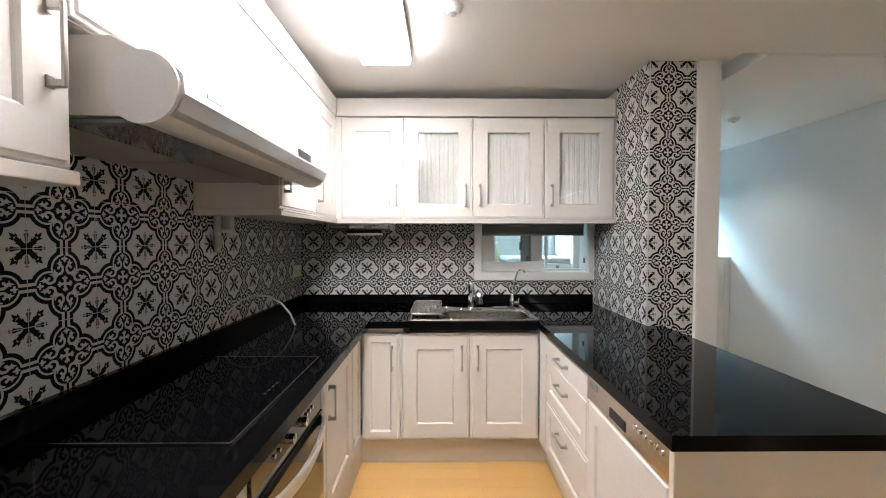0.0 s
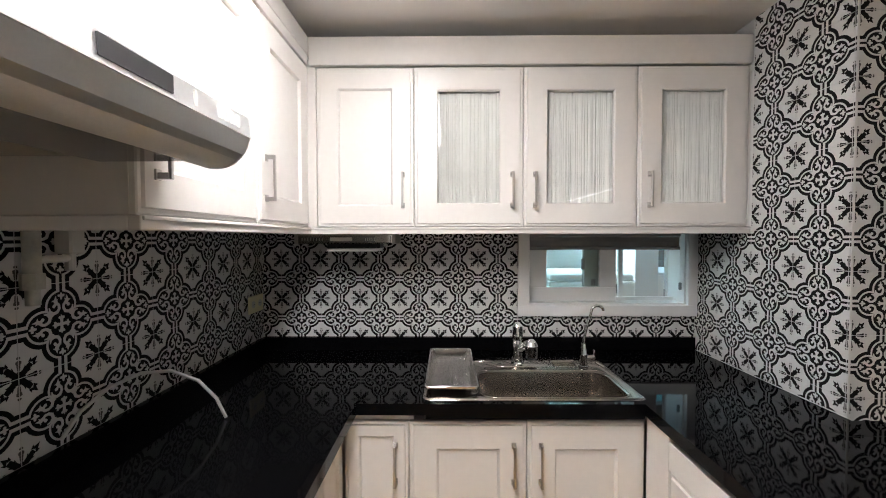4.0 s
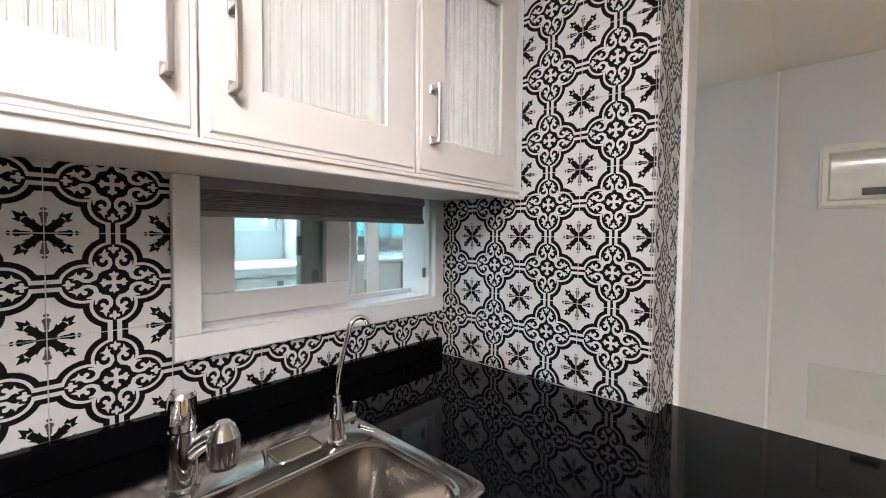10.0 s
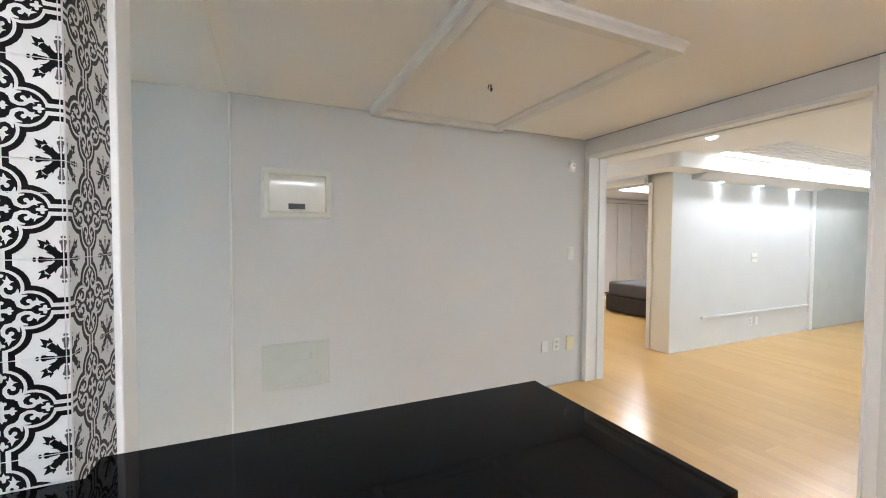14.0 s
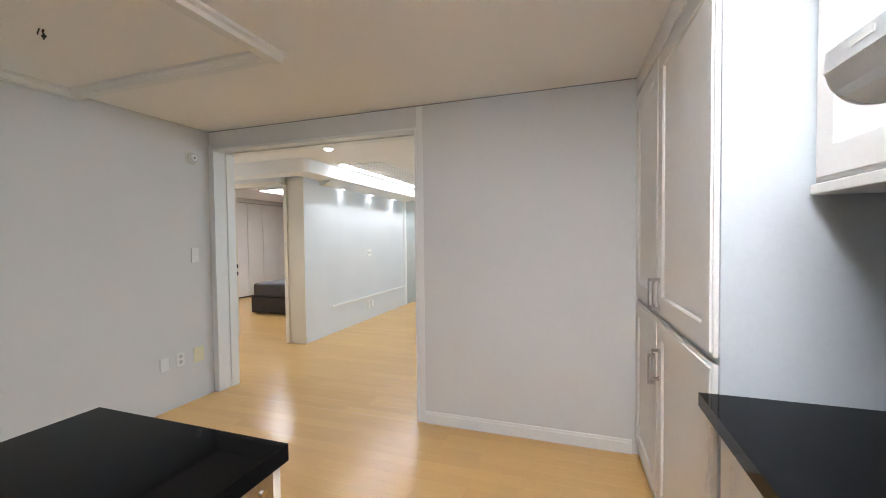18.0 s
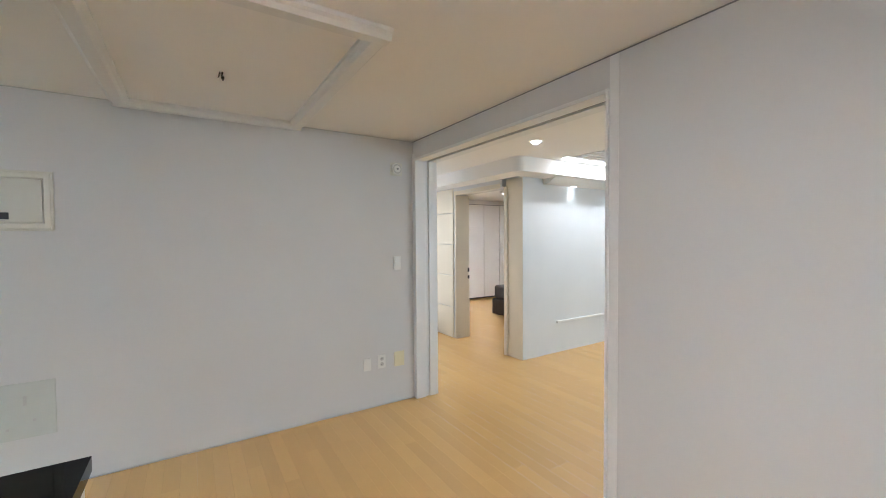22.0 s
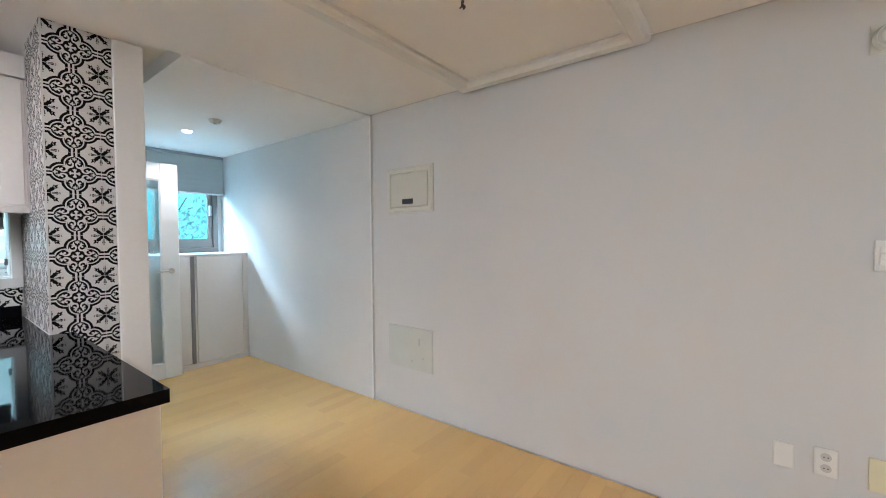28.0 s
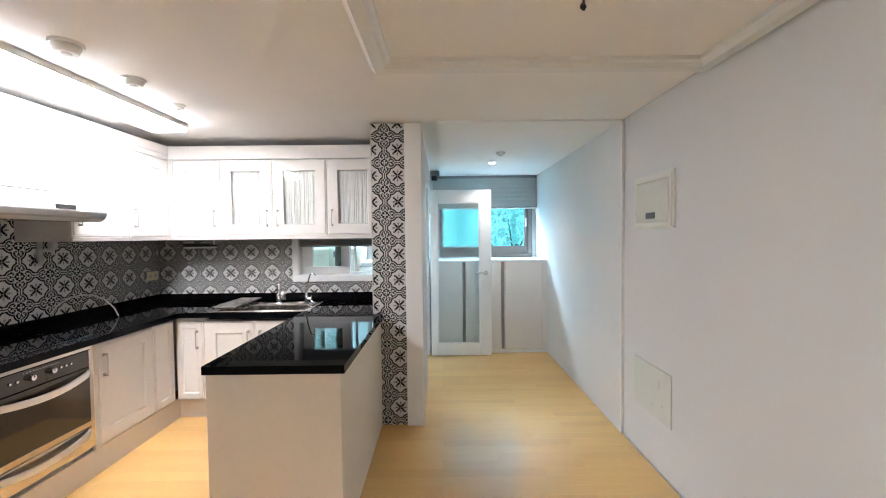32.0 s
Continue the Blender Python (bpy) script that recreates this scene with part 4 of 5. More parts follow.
ob = part("pane", boxed(0.50, 0.79, 3.177, 3.182, 1.18, 1.50), SASH_PANE, sash)
ob.visible_shadow = False
bm = boxed(0.715, 0.868, 3.205, 3.235, 1.13, 1.50, 0.002)
box(bm, 0.40, 0.715, 3.205, 3.235, 1.13, 1.172, 0.002)
rear = part("rear_sash", bm, GREY_SASH, win, "rear sash toned grey-green for the shade behind the pane")
bm = boxed(0.700, 0.717, 3.196, 3.212, 1.275, 1.335, 0.002)
part("latch", bm, GREY_STRIP, rear, "small grey sash latch")
part("sticker", boxed(0.752, 0.776, 3.2035, 3.2052, 1.190, 1.225), GREY_STRIP, rear)
bm = boxed(0.872, 1.188, 3.20, 3.225, 1.112, 1.128)
box(bm, 0.905, 0.925, 3.21, 3.235, 1.128, 1.50)
part("track", bm, PVC, win)
blind = thing("pleated_blind", "grey pleated blind raised over the kitchen window", "blind", (0, 0, 0))
bm = bmesh.new()
prof = [(3.115 + (0.004 if i % 2 else 0.0), 1.400 + i * 0.0029) for i in range(18)]
prof += [(3.145, 1.400 + 17 * 0.0029), (3.145, 1.400)]
outline(bm, prof, 0, 0.400, 1.170)
part("pleats", bm, BLIND, blind)
part("bottom_rail", boxed(0.399, 1.171, 3.108, 3.148, 1.384, 1.3995, 0.003), BLIND, blind, "dark bottom rail")
part("head_rail", boxed(0.399, 1.171, 3.104, 3.150, 1.450, 1.4975, 0.004), BLIND, blind, "grey head rail")
b_ = bmesh.new()
rod(b_, (1.172, 3.112, 1.47), (1.174, 3.112, 1.215), 0.0012, 6)
part("cord", b_, WHITE_PLASTIC, blind)
part("cord_weight", boxed(1.167, 1.181, 3.106, 3.118, 1.178, 1.216, 0.003), GREY_STRIP, blind, "grey cord weight")

# ---------------------------------------------------------------- utility room behind
bm = boxed(-0.6, 1.40, UY + 0.02, UY + 0.09, 1.36, 1.40)
box(bm, -0.6, 1.40, UY + 0.02, UY + 0.09, 2.10, 2.15)
for x in (-0.6, 0.05, 0.72, 1.34):
    box(bm, x, x + 0.06, UY + 0.02, UY + 0.09, 1.40, 2.10)
w2 = tagged(new("window_2"), "white utility room window to the garden", "window", kind="structure")
part("window_frame", bm, PVC, w2)
ob = part("pane", boxed(-0.54, 1.34, UY + 0.06, UY + 0.065, 1.40, 2.10), FROST, w2, "frosted glass pane")
ob.visible_shadow = False
wm = thing("washing_machine", "white washing machine with small grey labels", "appliance", (0.76, 4.10, 0))
part("body", boxed(0, 0.66, 0, 0.62, 0, 1.11, 0.015, 3), WHITE_PLASTIC, wm)
part("lid", boxed(0.01, 0.65, 0.01, 0.61, 1.111, 1.165, 0.02, 3), WHITE_PLASTIC, wm)
for i in range(2):
    part("label", boxed(0.30 + i * 0.19, 0.335 + i * 0.19, -0.002, 0.0005, 1.02, 1.09), GREY_STRIP, wm)
uc = thing("utility_cupboard", "cream cupboard with framed doors under the utility window", "cabinet", (-0.55, 4.44, 0))
part("body", boxed(0, 1.28, 0.001, 0.37, 0, 1.33), BEIGE, uc)
for i in range(3):
    part("door", framed_front(0.004 + i * 0.426, 0.424 + i * 0.426, 0.06, 1.32, 0.07), BEIGE, uc)

# ---------------------------------------------------------------- back passage
pd = thing("passage_door", "white passage door with rippled glass, standing open", "door", (1.640, 4.118, 0.008), 0)
LW, LH = 0.742, 2.026
bm = boxed(0, 0.085, -0.036, 0, 0, LH, 0.003)
box(bm, LW - 0.145, LW, -0.036, 0, 0, LH, 0.003)
box(bm, 0.085, LW - 0.145, -0.036, 0, 1.870, LH, 0.003)
box(bm, 0.085, LW - 0.145, -0.036, 0, 0, 0.150, 0.003)
part("leaf_frame", bm, TRIM, pd)
bm = boxed(0.085, LW - 0.145, -0.030, -0.022, 0.150, 0.160)
box(bm, 0.085, LW - 0.145, -0.030, -0.022, 1.860, 1.870)
box(bm, 0.085, 0.095, -0.030, -0.022, 0.16, 1.86)
box(bm, LW - 0.155, LW - 0.145, -0.030, -0.022, 0.16, 1.86)
part("glazing_bead", bm, TRIM, pd)
ob = part("pane", boxed(0.088, LW - 0.148, -0.021, -0.015, 0.153, 1.867), RIPPLE, pd, "rippled glass pane")
ob.visible_shadow = False
b_ = bmesh.new()
rod(b_, (LW - 0.070, -0.036, 1.015), (LW - 0.070, -0.044, 1.015), 0.026, 20)
rod(b_, (LW - 0.070, -0.044, 1.015), (LW - 0.070, -0.080, 1.015), 0.010, 14)
tube(b_, [(LW - 0.070, -0.078, 1.015), (LW - 0.10, -0.080, 1.016), (LW - 0.150, -0.078, 1.018), (LW - 0.185, -0.074, 1.016)], 0.009, 12)
part("lever_handle", b_, NICKEL, pd, "satin nickel lever handle", smooth=True)
for z in (0.25, 1.0, 1.78):
    b_ = bmesh.new()
    rod(b_, (-0.004, -0.018, z - 0.045), (-0.004, -0.018, z + 0.045), 0.007, 10)
    part("hinge", b_, NICKEL, pd)

lc = thing("low_cupboard", "low white cupboard with grey finger strips", "cabinet", (1.635, 4.22, 0))
part("body", boxed(0, 1.458, 0.001, 0.59, 0.0, 1.148), CARCASS, lc)
part("plinth", boxed(0, 1.458, -0.014, 0, 0.0, 0.045), TRIM, lc)
part("top", boxed(0, 1.458, -0.022, 0.594, 1.149, 1.168, 0.002), TRIM, lc, "white top board")
for a, b in ((0.005, 0.395), (0.438, 0.880), (0.940, 1.400)):
    part("door", boxed(a, b, -0.018, 0, 0.050, 1.146, 0.002), CABINET, lc)
for a in (0.398, 0.885):
    part("finger_strip", boxed(a, a + 0.036, -0.010, 0, 0.050, 1.146), GREY_STRIP, lc, "grey metal strip")
part("side_strip", boxed(1.404, 1.456, -0.018, 0, 0.050, 1.146, 0.002), CABINET, lc)

w3 = tagged(new("window_3"), "bronze aluminium passage window to the garden", "window", kind="structure")
bm = boxed(1.75, 3.042, UY - 0.03, UY + 0.06, 1.172, 1.225, 0.003)
box(bm, 2.985, 3.042, UY - 0.03, UY + 0.06, 1.225, 2.20, 0.003)
box(bm, 1.75, 1.80, UY - 0.03, UY + 0.06, 1.225, 2.20, 0.003)
part("window_frame", bm, BRONZE, w3)
bm = boxed(2.40, 2.984, UY - 0.012, UY + 0.022, 1.226, 1.325, 0.003)
box(bm, 2.935, 2.984, UY - 0.012, UY + 0.022, 1.325, 2.20, 0.003)
box(bm, 2.40, 2.45, UY - 0.012, UY + 0.022, 1.325, 2.20, 0.003)
box(bm, 1.80, 2.40, UY + 0.024, UY + 0.05, 1.226, 1.325, 0.003)
sash = part("sash", bm, BRONZE, w3)
part("catch", boxed(2.948, 2.972, UY - 0.040, UY - 0.012, 1.60, 1.72, 0.004), GREY_PLASTIC, sash, "grey sash catch")
ob = part("pane", boxed(2.45, 2.936, UY + 0.002, UY + 0.007, 1.325, 2.20), GARDEN_PANE, sash)
ob.visible_shadow = False
ob = part("pane", boxed(1.80, 2.42, UY + 0.034, UY + 0.039, 1.325, 2.20), GARDEN_PANE, sash)
ob.visible_shadow = False
part("window_sill", boxed(1.64, XH - 0.003, UY - 0.012, UY - 0.001, 1.1685, 1.1775), TRIM, w3)
rb = thing("roman_blind", "pale grey fabric blind raised over the passage window", "blind", (0, 0, 0))
bm = bmesh.new()
prof = [(4.745, 2.29)]
for i in range(7):
    z = 2.26 - i * 0.06
    prof += [(4.738 - 0.003 * i, z), (4.735 - 0.003 * i, z - 0.03)]
prof += [(4.700, 1.855), (4.715, 1.842), (4.760, 1.842), (4.760, 2.29)]
outline(bm, prof, 0, 1.66, XH - 0.006)
part("fabric", bm, BLIND_LIGHT, rb)
part("cassette", boxed(1.655, XH - 0.004, 4.725, 4.80, 2.262, 2.296, 0.004), GREY_STRIP, rb, "grey blind cassette")
part("cassette_end", boxed(1.648, 1.72, 4.70, 4.73, 2.235, 2.296, 0.004), DARK, rb)

dl = thing("downlight", "small lit round downlight in the passage ceiling", "downlight", (2.355, 3.75, ZC - 0.0125))
b_ = bmesh.new()
rod(b_, (0, 0, 0), (0, 0, -0.006), 0.046, 24, 0.042)
part("rim", b_, WHITE_PLASTIC, dl, smooth=True)
b_ = bmesh.new()
rod(b_, (0, 0, -0.018), (0, 0, -0.0055), 0.022, 24, 0.040)
part("lens", b_, LED_COOL, dl, "glowing lens")


def detector(x, y, z, r=0.055, h=0.035, label="white round smoke detector on the ceiling"):
    d = thing("smoke_detector", label, "detector", (x, y, z))
    b_ = bmesh.new()
    rod(b_, (0, 0, 0), (0, 0, -h * 0.35), r, 28)
    part("base", b_, WHITE_PLASTIC, d, smooth=True)
    b_ = bmesh.new()
    rod(b_, (0, 0, -h * 0.35), (0, 0, -h), r * 0.86, 28, r * 0.62)
    part("cap", b_, WHITE_PLASTIC, d, smooth=True)
    b_ = bmesh.new()
    rod(b_, (0, 0, -h), (0, 0, -h - 0.004), r * 0.3, 16)
    part("sensor", b_, GREY_PLASTIC, d)
    return d


detector(2.37, 3.22, ZC - 0.0125, 0.048, 0.03, "white smoke detector on the passage ceiling")
detector(0.19, 0.98, ZC, 0.062, 0.045)
detector(0.175, 1.365, ZC, 0.058, 0.035)
detector(0.14, 1.77, ZC, 0.040, 0.03, "small white sprinkler cover on the ceiling")

structure("trim_wall_corner", boxed(XH - 0.006, XE - 0.001, 2.150, 2.1645, 0.0, ZC - 0.014, 0.002), TRIM, "narrow white corner strip where the passage wall begins", "trim")

# door lining between kitchen and passage
structure("trim_pier", boxed(1.4975, PX1, PY - 0.022, PY - 0.0035, 0, ZK - 0.001, 0.003), TRIM, "white board trim on the pier edge", "trim")

# ---------------------------------------------------------------- dining area
kl = thing("ceiling_light", "long lit rectangular ceiling light over the range", "ceiling light", (-0.190, 1.55, ZC))
bm = boxed(-0.128, 0.128, -0.635, 0.635, -0.026, 0, 0.003, 2)
for s_ in (-1, 1):
    box(bm, min(s_ * 0.128, s_ * 0.122), max(s_ * 0.128, s_ * 0.122), -0.635, 0.635, -0.035, -0.025)
    box(bm, -0.122, 0.122, min(s_ * 0.635, s_ * 0.629), max(s_ * 0.635, s_ * 0.629), -0.035, -0.025)
part("housing", bm, WHITE_PLASTIC, kl)
part("diffuser", boxed(-0.1215, 0.1215, -0.6285, 0.6285, -0.062, -0.0265, 0.008, 2), LED_KITCHEN, kl, "glowing diffuser")


def mould(p, q, wide, drop):
    """A flat ceiling moulding with a stepped, rounded edge, between two points."""
    p, q = Vector((*p, ZC)), Vector((*q, ZC))
    way = (q - p).normalized()
    side = Vector((-way.y, way.x, 0))
    prof = [(-wide / 2, 0), (-wide / 2, -drop * 0.4), (-wide * 0.36, -drop * 0.6), (-wide * 0.25, -drop), (wide * 0.25, -drop), (wide * 0.36, -drop * 0.6), (wide / 2, -drop * 0.4), (wide / 2, 0)]
    bm = bmesh.new()
    rings = [[bm.verts.new(e + side * a + Vector((0, 0, b))) for a, b in prof] for e in (p, q)]
    n = len(prof)
    for i in range(n):
        bm.faces.new((rings[0][i], rings[0][(i + 1) % n], rings[1][(i + 1) % n], rings[1][i]))
    bm.faces.new(rings[0][::-1])
    bm.faces.new(rings[1])
    bmesh.ops.recalc_face_normals(bm, faces=bm.faces)
    return bm


MX0, MX1, MY0, MY1 = 1.490, 3.054, 0.170, 1.200
cm = tagged(new("trim_ceiling_frame"), "white rectangular moulding frame on the ceiling", "moulding", kind="structure")
for a, b in (((MX0, MY0), (MX1, MY0)), ((MX1, MY1), (MX0, MY1)), ((MX0, MY1 + 0.04), (MX0, MY0 - 0.04)), ((MX1, MY0 - 0.04), (MX1, MY1 + 0.04))):
    part("moulding", mould(a, b, 0.105, 0.044 if a[0] == b[0] else 0.0435), TRIM, cm)
hook = thing("ceiling_wire", "short black bare wires hanging from the ceiling", "wire", (2.286, 0.694, ZC))
part("wire", tube(bmesh.new(), [(0, 0, 0), (0.004, 0.002, -0.012), (-0.006, 0.004, -0.022), (0.008, -0.004, -0.032), (0.002, 0, -0.042)], 0.004, 8), DARK, hook)
part("connector", boxed(-0.010, 0.010, -0.007, 0.007, -0.036, -0.024, 0.003), DARK, hook)
part("wire", tube(bmesh.new(), [(0.006, 0.012, 0), (0.012, 0.016, -0.02), (0.004, 0.02, -0.03)], 0.003, 8), DARK, hook)

db = thing("distribution_board", "cream electrical distribution board set in the wall", "switchboard", (XE, 1.745, 1.675), -90)
part("surround", framed_front(-0.228, 0.228, -0.170, 0.170, 0.038), PLATE, db)
arc = [(-0.020 + 0.45 * max(0.0, k * 0.0122 - 0.05) ** 2, k * 0.0122) for k in range(-10, 11)]
lid = part("lid", outline(bmesh.new(), [(-0.006, -0.122)] + arc + [(-0.006, 0.122)], 0, -0.182, 0.182), PLATE_GLOSS, db, smooth=True)
part("window", boxed(-0.062, 0.046, -0.0235, -0.0205, -0.106, -0.068, 0.001), DARK, lid, "small dark window")
part("latch", boxed(-0.03, 0.03, -0.0235, -0.0200, -0.116, -0.111, 0.0005), GREY_PLASTIC, lid)
ap = thing("access_plate", "square cream metal access plate low on the wall", "cover plate", (XE, 1.760, 0.483), -90)
part("plate", boxed(-0.222, 0.222, -0.008, 0, -0.160, 0.160, 0.003, 2), shader("grey_green_painted_plate", (0.60, 0.615, 0.575), 0.34, stain=(9, 0.03)), ap)
part("keyhole", boxed(0.085, 0.10, -0.0095, -0.0075, 0.03, 0.085, 0.002), GREY_PLASTIC, ap)
for sx, sz in ((0.13, -0.06), (0.02, -0.095)):
    b_ = bmesh.new()
    rod(b_, (sx, -0.0075, sz), (sx, -0.010, sz), 0.008, 12)
    part("screw", b_, GREY_PLASTIC, ap)
socket((XE, -0.390, 0.375), -90, 0.068, 0.105, material=WHITE_PLASTIC, label="white blank wall plate", flat=True)
socket((XE, -0.522, 0.383), -90, 0.072, 0.115, label="white double socket near the opening")
socket((XE, -0.690, 0.380), -90, 0.095, 0.130, material=CREAM_PLASTIC, label="yellowed blank wall plate", flat=True)
sw = thing("light_switch", "white three-gang light switch on the wall", "switch", (XE, -0.680, 1.230), -90)
plate = part("plate", boxed(-0.034, 0.034, -0.009, 0, -0.06, 0.06, 0.003, 2), WHITE_PLASTIC, sw)
for i in range(3):
    part("rocker", boxed(-0.020, 0.020, -0.012, -0.009, -0.034 + i * 0.024, -0.013 + i * 0.024, 0.001), WHITE_PLASTIC, plate)
ws = thing("wall_speaker", "round white chime speaker high on the wall", "speaker", (XE, -0.678, 2.050), -90)
part("plate", boxed(-0.056, 0.056, -0.004, 0, -0.056, 0.056, 0.0015), PLATE, ws)
b_ = bmesh.new()
rod(b_, (0, -0.006, 0), (0, -0.030, 0), 0.052, 28, 0.044)
part("dome", b_, WHITE_PLASTIC, ws, smooth=True)
b_ = bmesh.new()
rod(b_, (0, -0.030, 0), (0, -0.0312, 0), 0.041, 28, 0.040)
part("grille", b_, GREY_PLASTIC, ws, "grey speaker grille", smooth=True)
b_ = bmesh.new()
rod(b_, (0, -0.0312, 0), (0, -0.035, 0), 0.030, 24, 0.025)
part("inner_cone", b_, WHITE_PLASTIC, ws, smooth=True)
b_ = bmesh.new()
rod(b_, (0, -0.035, 0), (0, -0.037, 0), 0.009, 14)
part("centre_cap", b_, GREY_STRIP, ws)

# opening to the living room: lining, casing and sliding track
d1 = tagged(new("door_1"), "white cased opening with a sliding-door track", "doorway", kind="structure")
bm = boxed(OX1 - 0.002, OX1 + 0.028, YS - 0.212, YS - 0.125, 0, OZ - 0.001, 0.002)
box(bm, OX1 + 0.012, OX1 + 0.028, YS - 0.125, YS - 0.085, 0, OZ - 0.001)
box(bm, OX1 - 0.002, OX1 + 0.028, YS - 0.085, YS + 0.012, 0, OZ - 0.001, 0.002)
box(bm, OX1 + 0.028, XE - 0.001, YS + 0.001, YS + 0.010, 0, OZ + 0.04, 0.002)
part("jamb", bm, TRIM, d1)
bm = boxed(OX0 - 0.002, OX0 + 0.014, YS - 0.212, YS + 0.014, 0, OZ - 0.001, 0.002)
box(bm, OX0 - 0.050, OX0 - 0.002, YS + 0.0005, YS + 0.0035, 0, ZC - 0.008)
part("jamb", bm, TRIM, d1)
bm = boxed(OX0 + 0.014, OX1 - 0.002, YS - 0.212, YS - 0.125, OZ - 0.022, OZ - 0.001, 0.002)
box(bm, OX0 + 0.014, OX1 - 0.002, YS - 0.085, YS + 0.012, OZ - 0.022, OZ - 0.001, 0.002)
part("head", bm, TRIM, d1)
part("track", boxed(OX0 + 0.014, OX1 - 0.002, YS - 0.124, YS - 0.086, OZ - 0.010, OZ - 0.002), GREY_STRIP, d1, "grey sliding-door track")
# Solid grey strips stand in for the thin shadow where walls meet ceiling.
structure("trim_shadow_gap", boxed(XL, XE, YS + 0.0005, YS + 0.003, ZC - 0.006, ZC - 0.0005), GREY_STRIP, "thin dark strip drawn as the shadow line under the ceiling", "trim")
structure("trim_shadow_gap_east", boxed(XE - 0.003, XE - 0.0005, YS, 2.16, ZC - 0.006, ZC - 0.0005), GREY_PLASTIC, "thin grey strip drawn as the shadow line under the ceiling", "trim")
bm = outline(bmesh.new(), [(YS + 0.0005, 0.0005), (YS + 0.013, 0.0005), (YS + 0.013, 0.066), (YS + 0.0115, 0.0705), (YS + 0.009, 0.073), (YS + 0.008, 0.083), (YS + 0.005, 0.088), (YS + 0.0005, 0.088)], 0, -0.30, OX0 - 0.051)
structure("baseboard", bm, TRIM, "white moulded skirting board", "skirting board")

# ---------------------------------------------------------------- living room seen through the opening
SOF = 2.15
bm = bmesh.new()
corner = [(3.04 + 0.10 * (1 - math.cos(radians(k * 15))), -2.16 + 0.10 * math.sin(radians(k * 15))) for k in range(7)]
outline(bm, [(3.04, -7.6)] + corner + [(5.62, -2.06), (5.62, -2.329), (TVX, -2.329), (TVX, -7.6)], 2, SOF, ZC - 0.001)
structure("ceiling_soffit", bm, CEILING, "white dropped ceiling edge with a rounded corner", "ceiling")
structure("ceiling_soffit_low", outline(bmesh.new(), [(3.15, SOF - 0.001), (3.20, SOF - 0.022), (3.25, SOF - 0.050), (3.29, SOF - 0.064), (TVX - 0.0005, SOF - 0.065), (TVX - 0.0005, SOF - 0.001)], 1, -5.6, -2.75), TRIM, "white coved ledge that holds the wall washers", "soffit", smooth=True)
structure("trim_feature_panel", boxed(TVX - 0.012, TVX - 0.0005, -2.745, TVY + 0.008, 0.0, SOF - 0.002, 0.003), FEATURE, "glossy white panel edging the feature wall", "panel")
structure("trim_feature_end", boxed(TVX - 0.012, 3.62, TVY + 0.0005, TVY + 0.010, 0.0, SOF - 0.002, 0.003), BEIGE, "cream end face of the feature wall", "panel")
bm = boxed(TVX - 0.022, TVX - 0.0005, -5.46, -2.985, 0.375, 0.398, 0.004, 2)
box(bm, TVX - 0.03, TVX - 0.0005, -5.56, -5.46, 0.0, 2.084, 0.004)
structure("trim_ledge", bm, TRIM, "white ledge moulding on the feature wall", "moulding")
structure("trim_far_panel", boxed(TVX - 0.010, TVX - 0.0005, -7.6, -5.605, 0.0, SOF - 0.002, 0.003), shader("glossy_grey_panel", (0.55, 0.58, 0.57), 0.12, stain=(3, 0.05)), "glossy pale grey wall panel", "panel")
bm = boxed(3.585, 3.64, TVY + 0.0105, TVY + 0.030, 0, 2.06, 0.003)
box(bm, 3.64, 4.63, -2.329, -2.315, 2.045, 2.10, 0.003)
structure("trim_bedroom_door", bm, BEIGE, "cream casing of the bedroom doorway", "trim")
structure("trim_bedroom_jamb", boxed(4.605, 4.6295, -2.565, -2.325, 0, 2.045, 0.003), BEIGE, "cream lining of the bedroom doorway", "trim")
bl = thing("door_latch", "black latch plates on the bedroom door lining", "latch", (4.603, -2.545, 0.98))
part("plate", boxed(-0.006, 0.002, -0.014, 0.014, -0.03, 0.03, 0.002), DARK, bl)
part("plate", boxed(-0.006, 0.002, -0.014, 0.014, -0.13, -0.08, 0.002), DARK, bl)
fp = thing("folding_panel", "cream grooved wall panels beside the bedroom doorway", "wall panel", (0, 0, 0))
zz = [0.004, 0.450, 0.905, 1.355, 1.800, SOF - 0.002]
for a, b in zip(zz, zz[1:]):
    part("panel", boxed(4.66, 5.13, -2.328, -2.316, a, b - 0.008, 0.003), BEIGE, fp)
structure("step", boxed(5.09, 5.62, -2.345, -1.085, 0.0, 0.075, 0.006), SLATE, "dark stone step at the entrance window", "step")
structure("soffit_entrance", boxed(5.40, 5.62, -2.34, -1.085, 2.13, ZC - 0.002, 0.004), BEIGE, "cream lintel over the entrance window", "lintel")
vc = thing("sheer_curtain", "sheer white curtain, itself glowing, over the entrance window", "curtain", (5.60, -1.56, 0.10))
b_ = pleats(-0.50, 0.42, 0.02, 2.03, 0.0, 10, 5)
# Emission in the voile stands in for daylight coming through it.
ob = part("fabric", b_, shader("glowing_voile", (0.85, 0.84, 0.80), 0.9, emit=((1.0, 0.97, 0.92), 2.2)), vc, smooth=True)
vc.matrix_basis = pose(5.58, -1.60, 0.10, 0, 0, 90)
part("rail", boxed(-0.52, 0.45, -0.012, 0.012, 2.03, 2.045, 0.003), GREY_PLASTIC, vc)

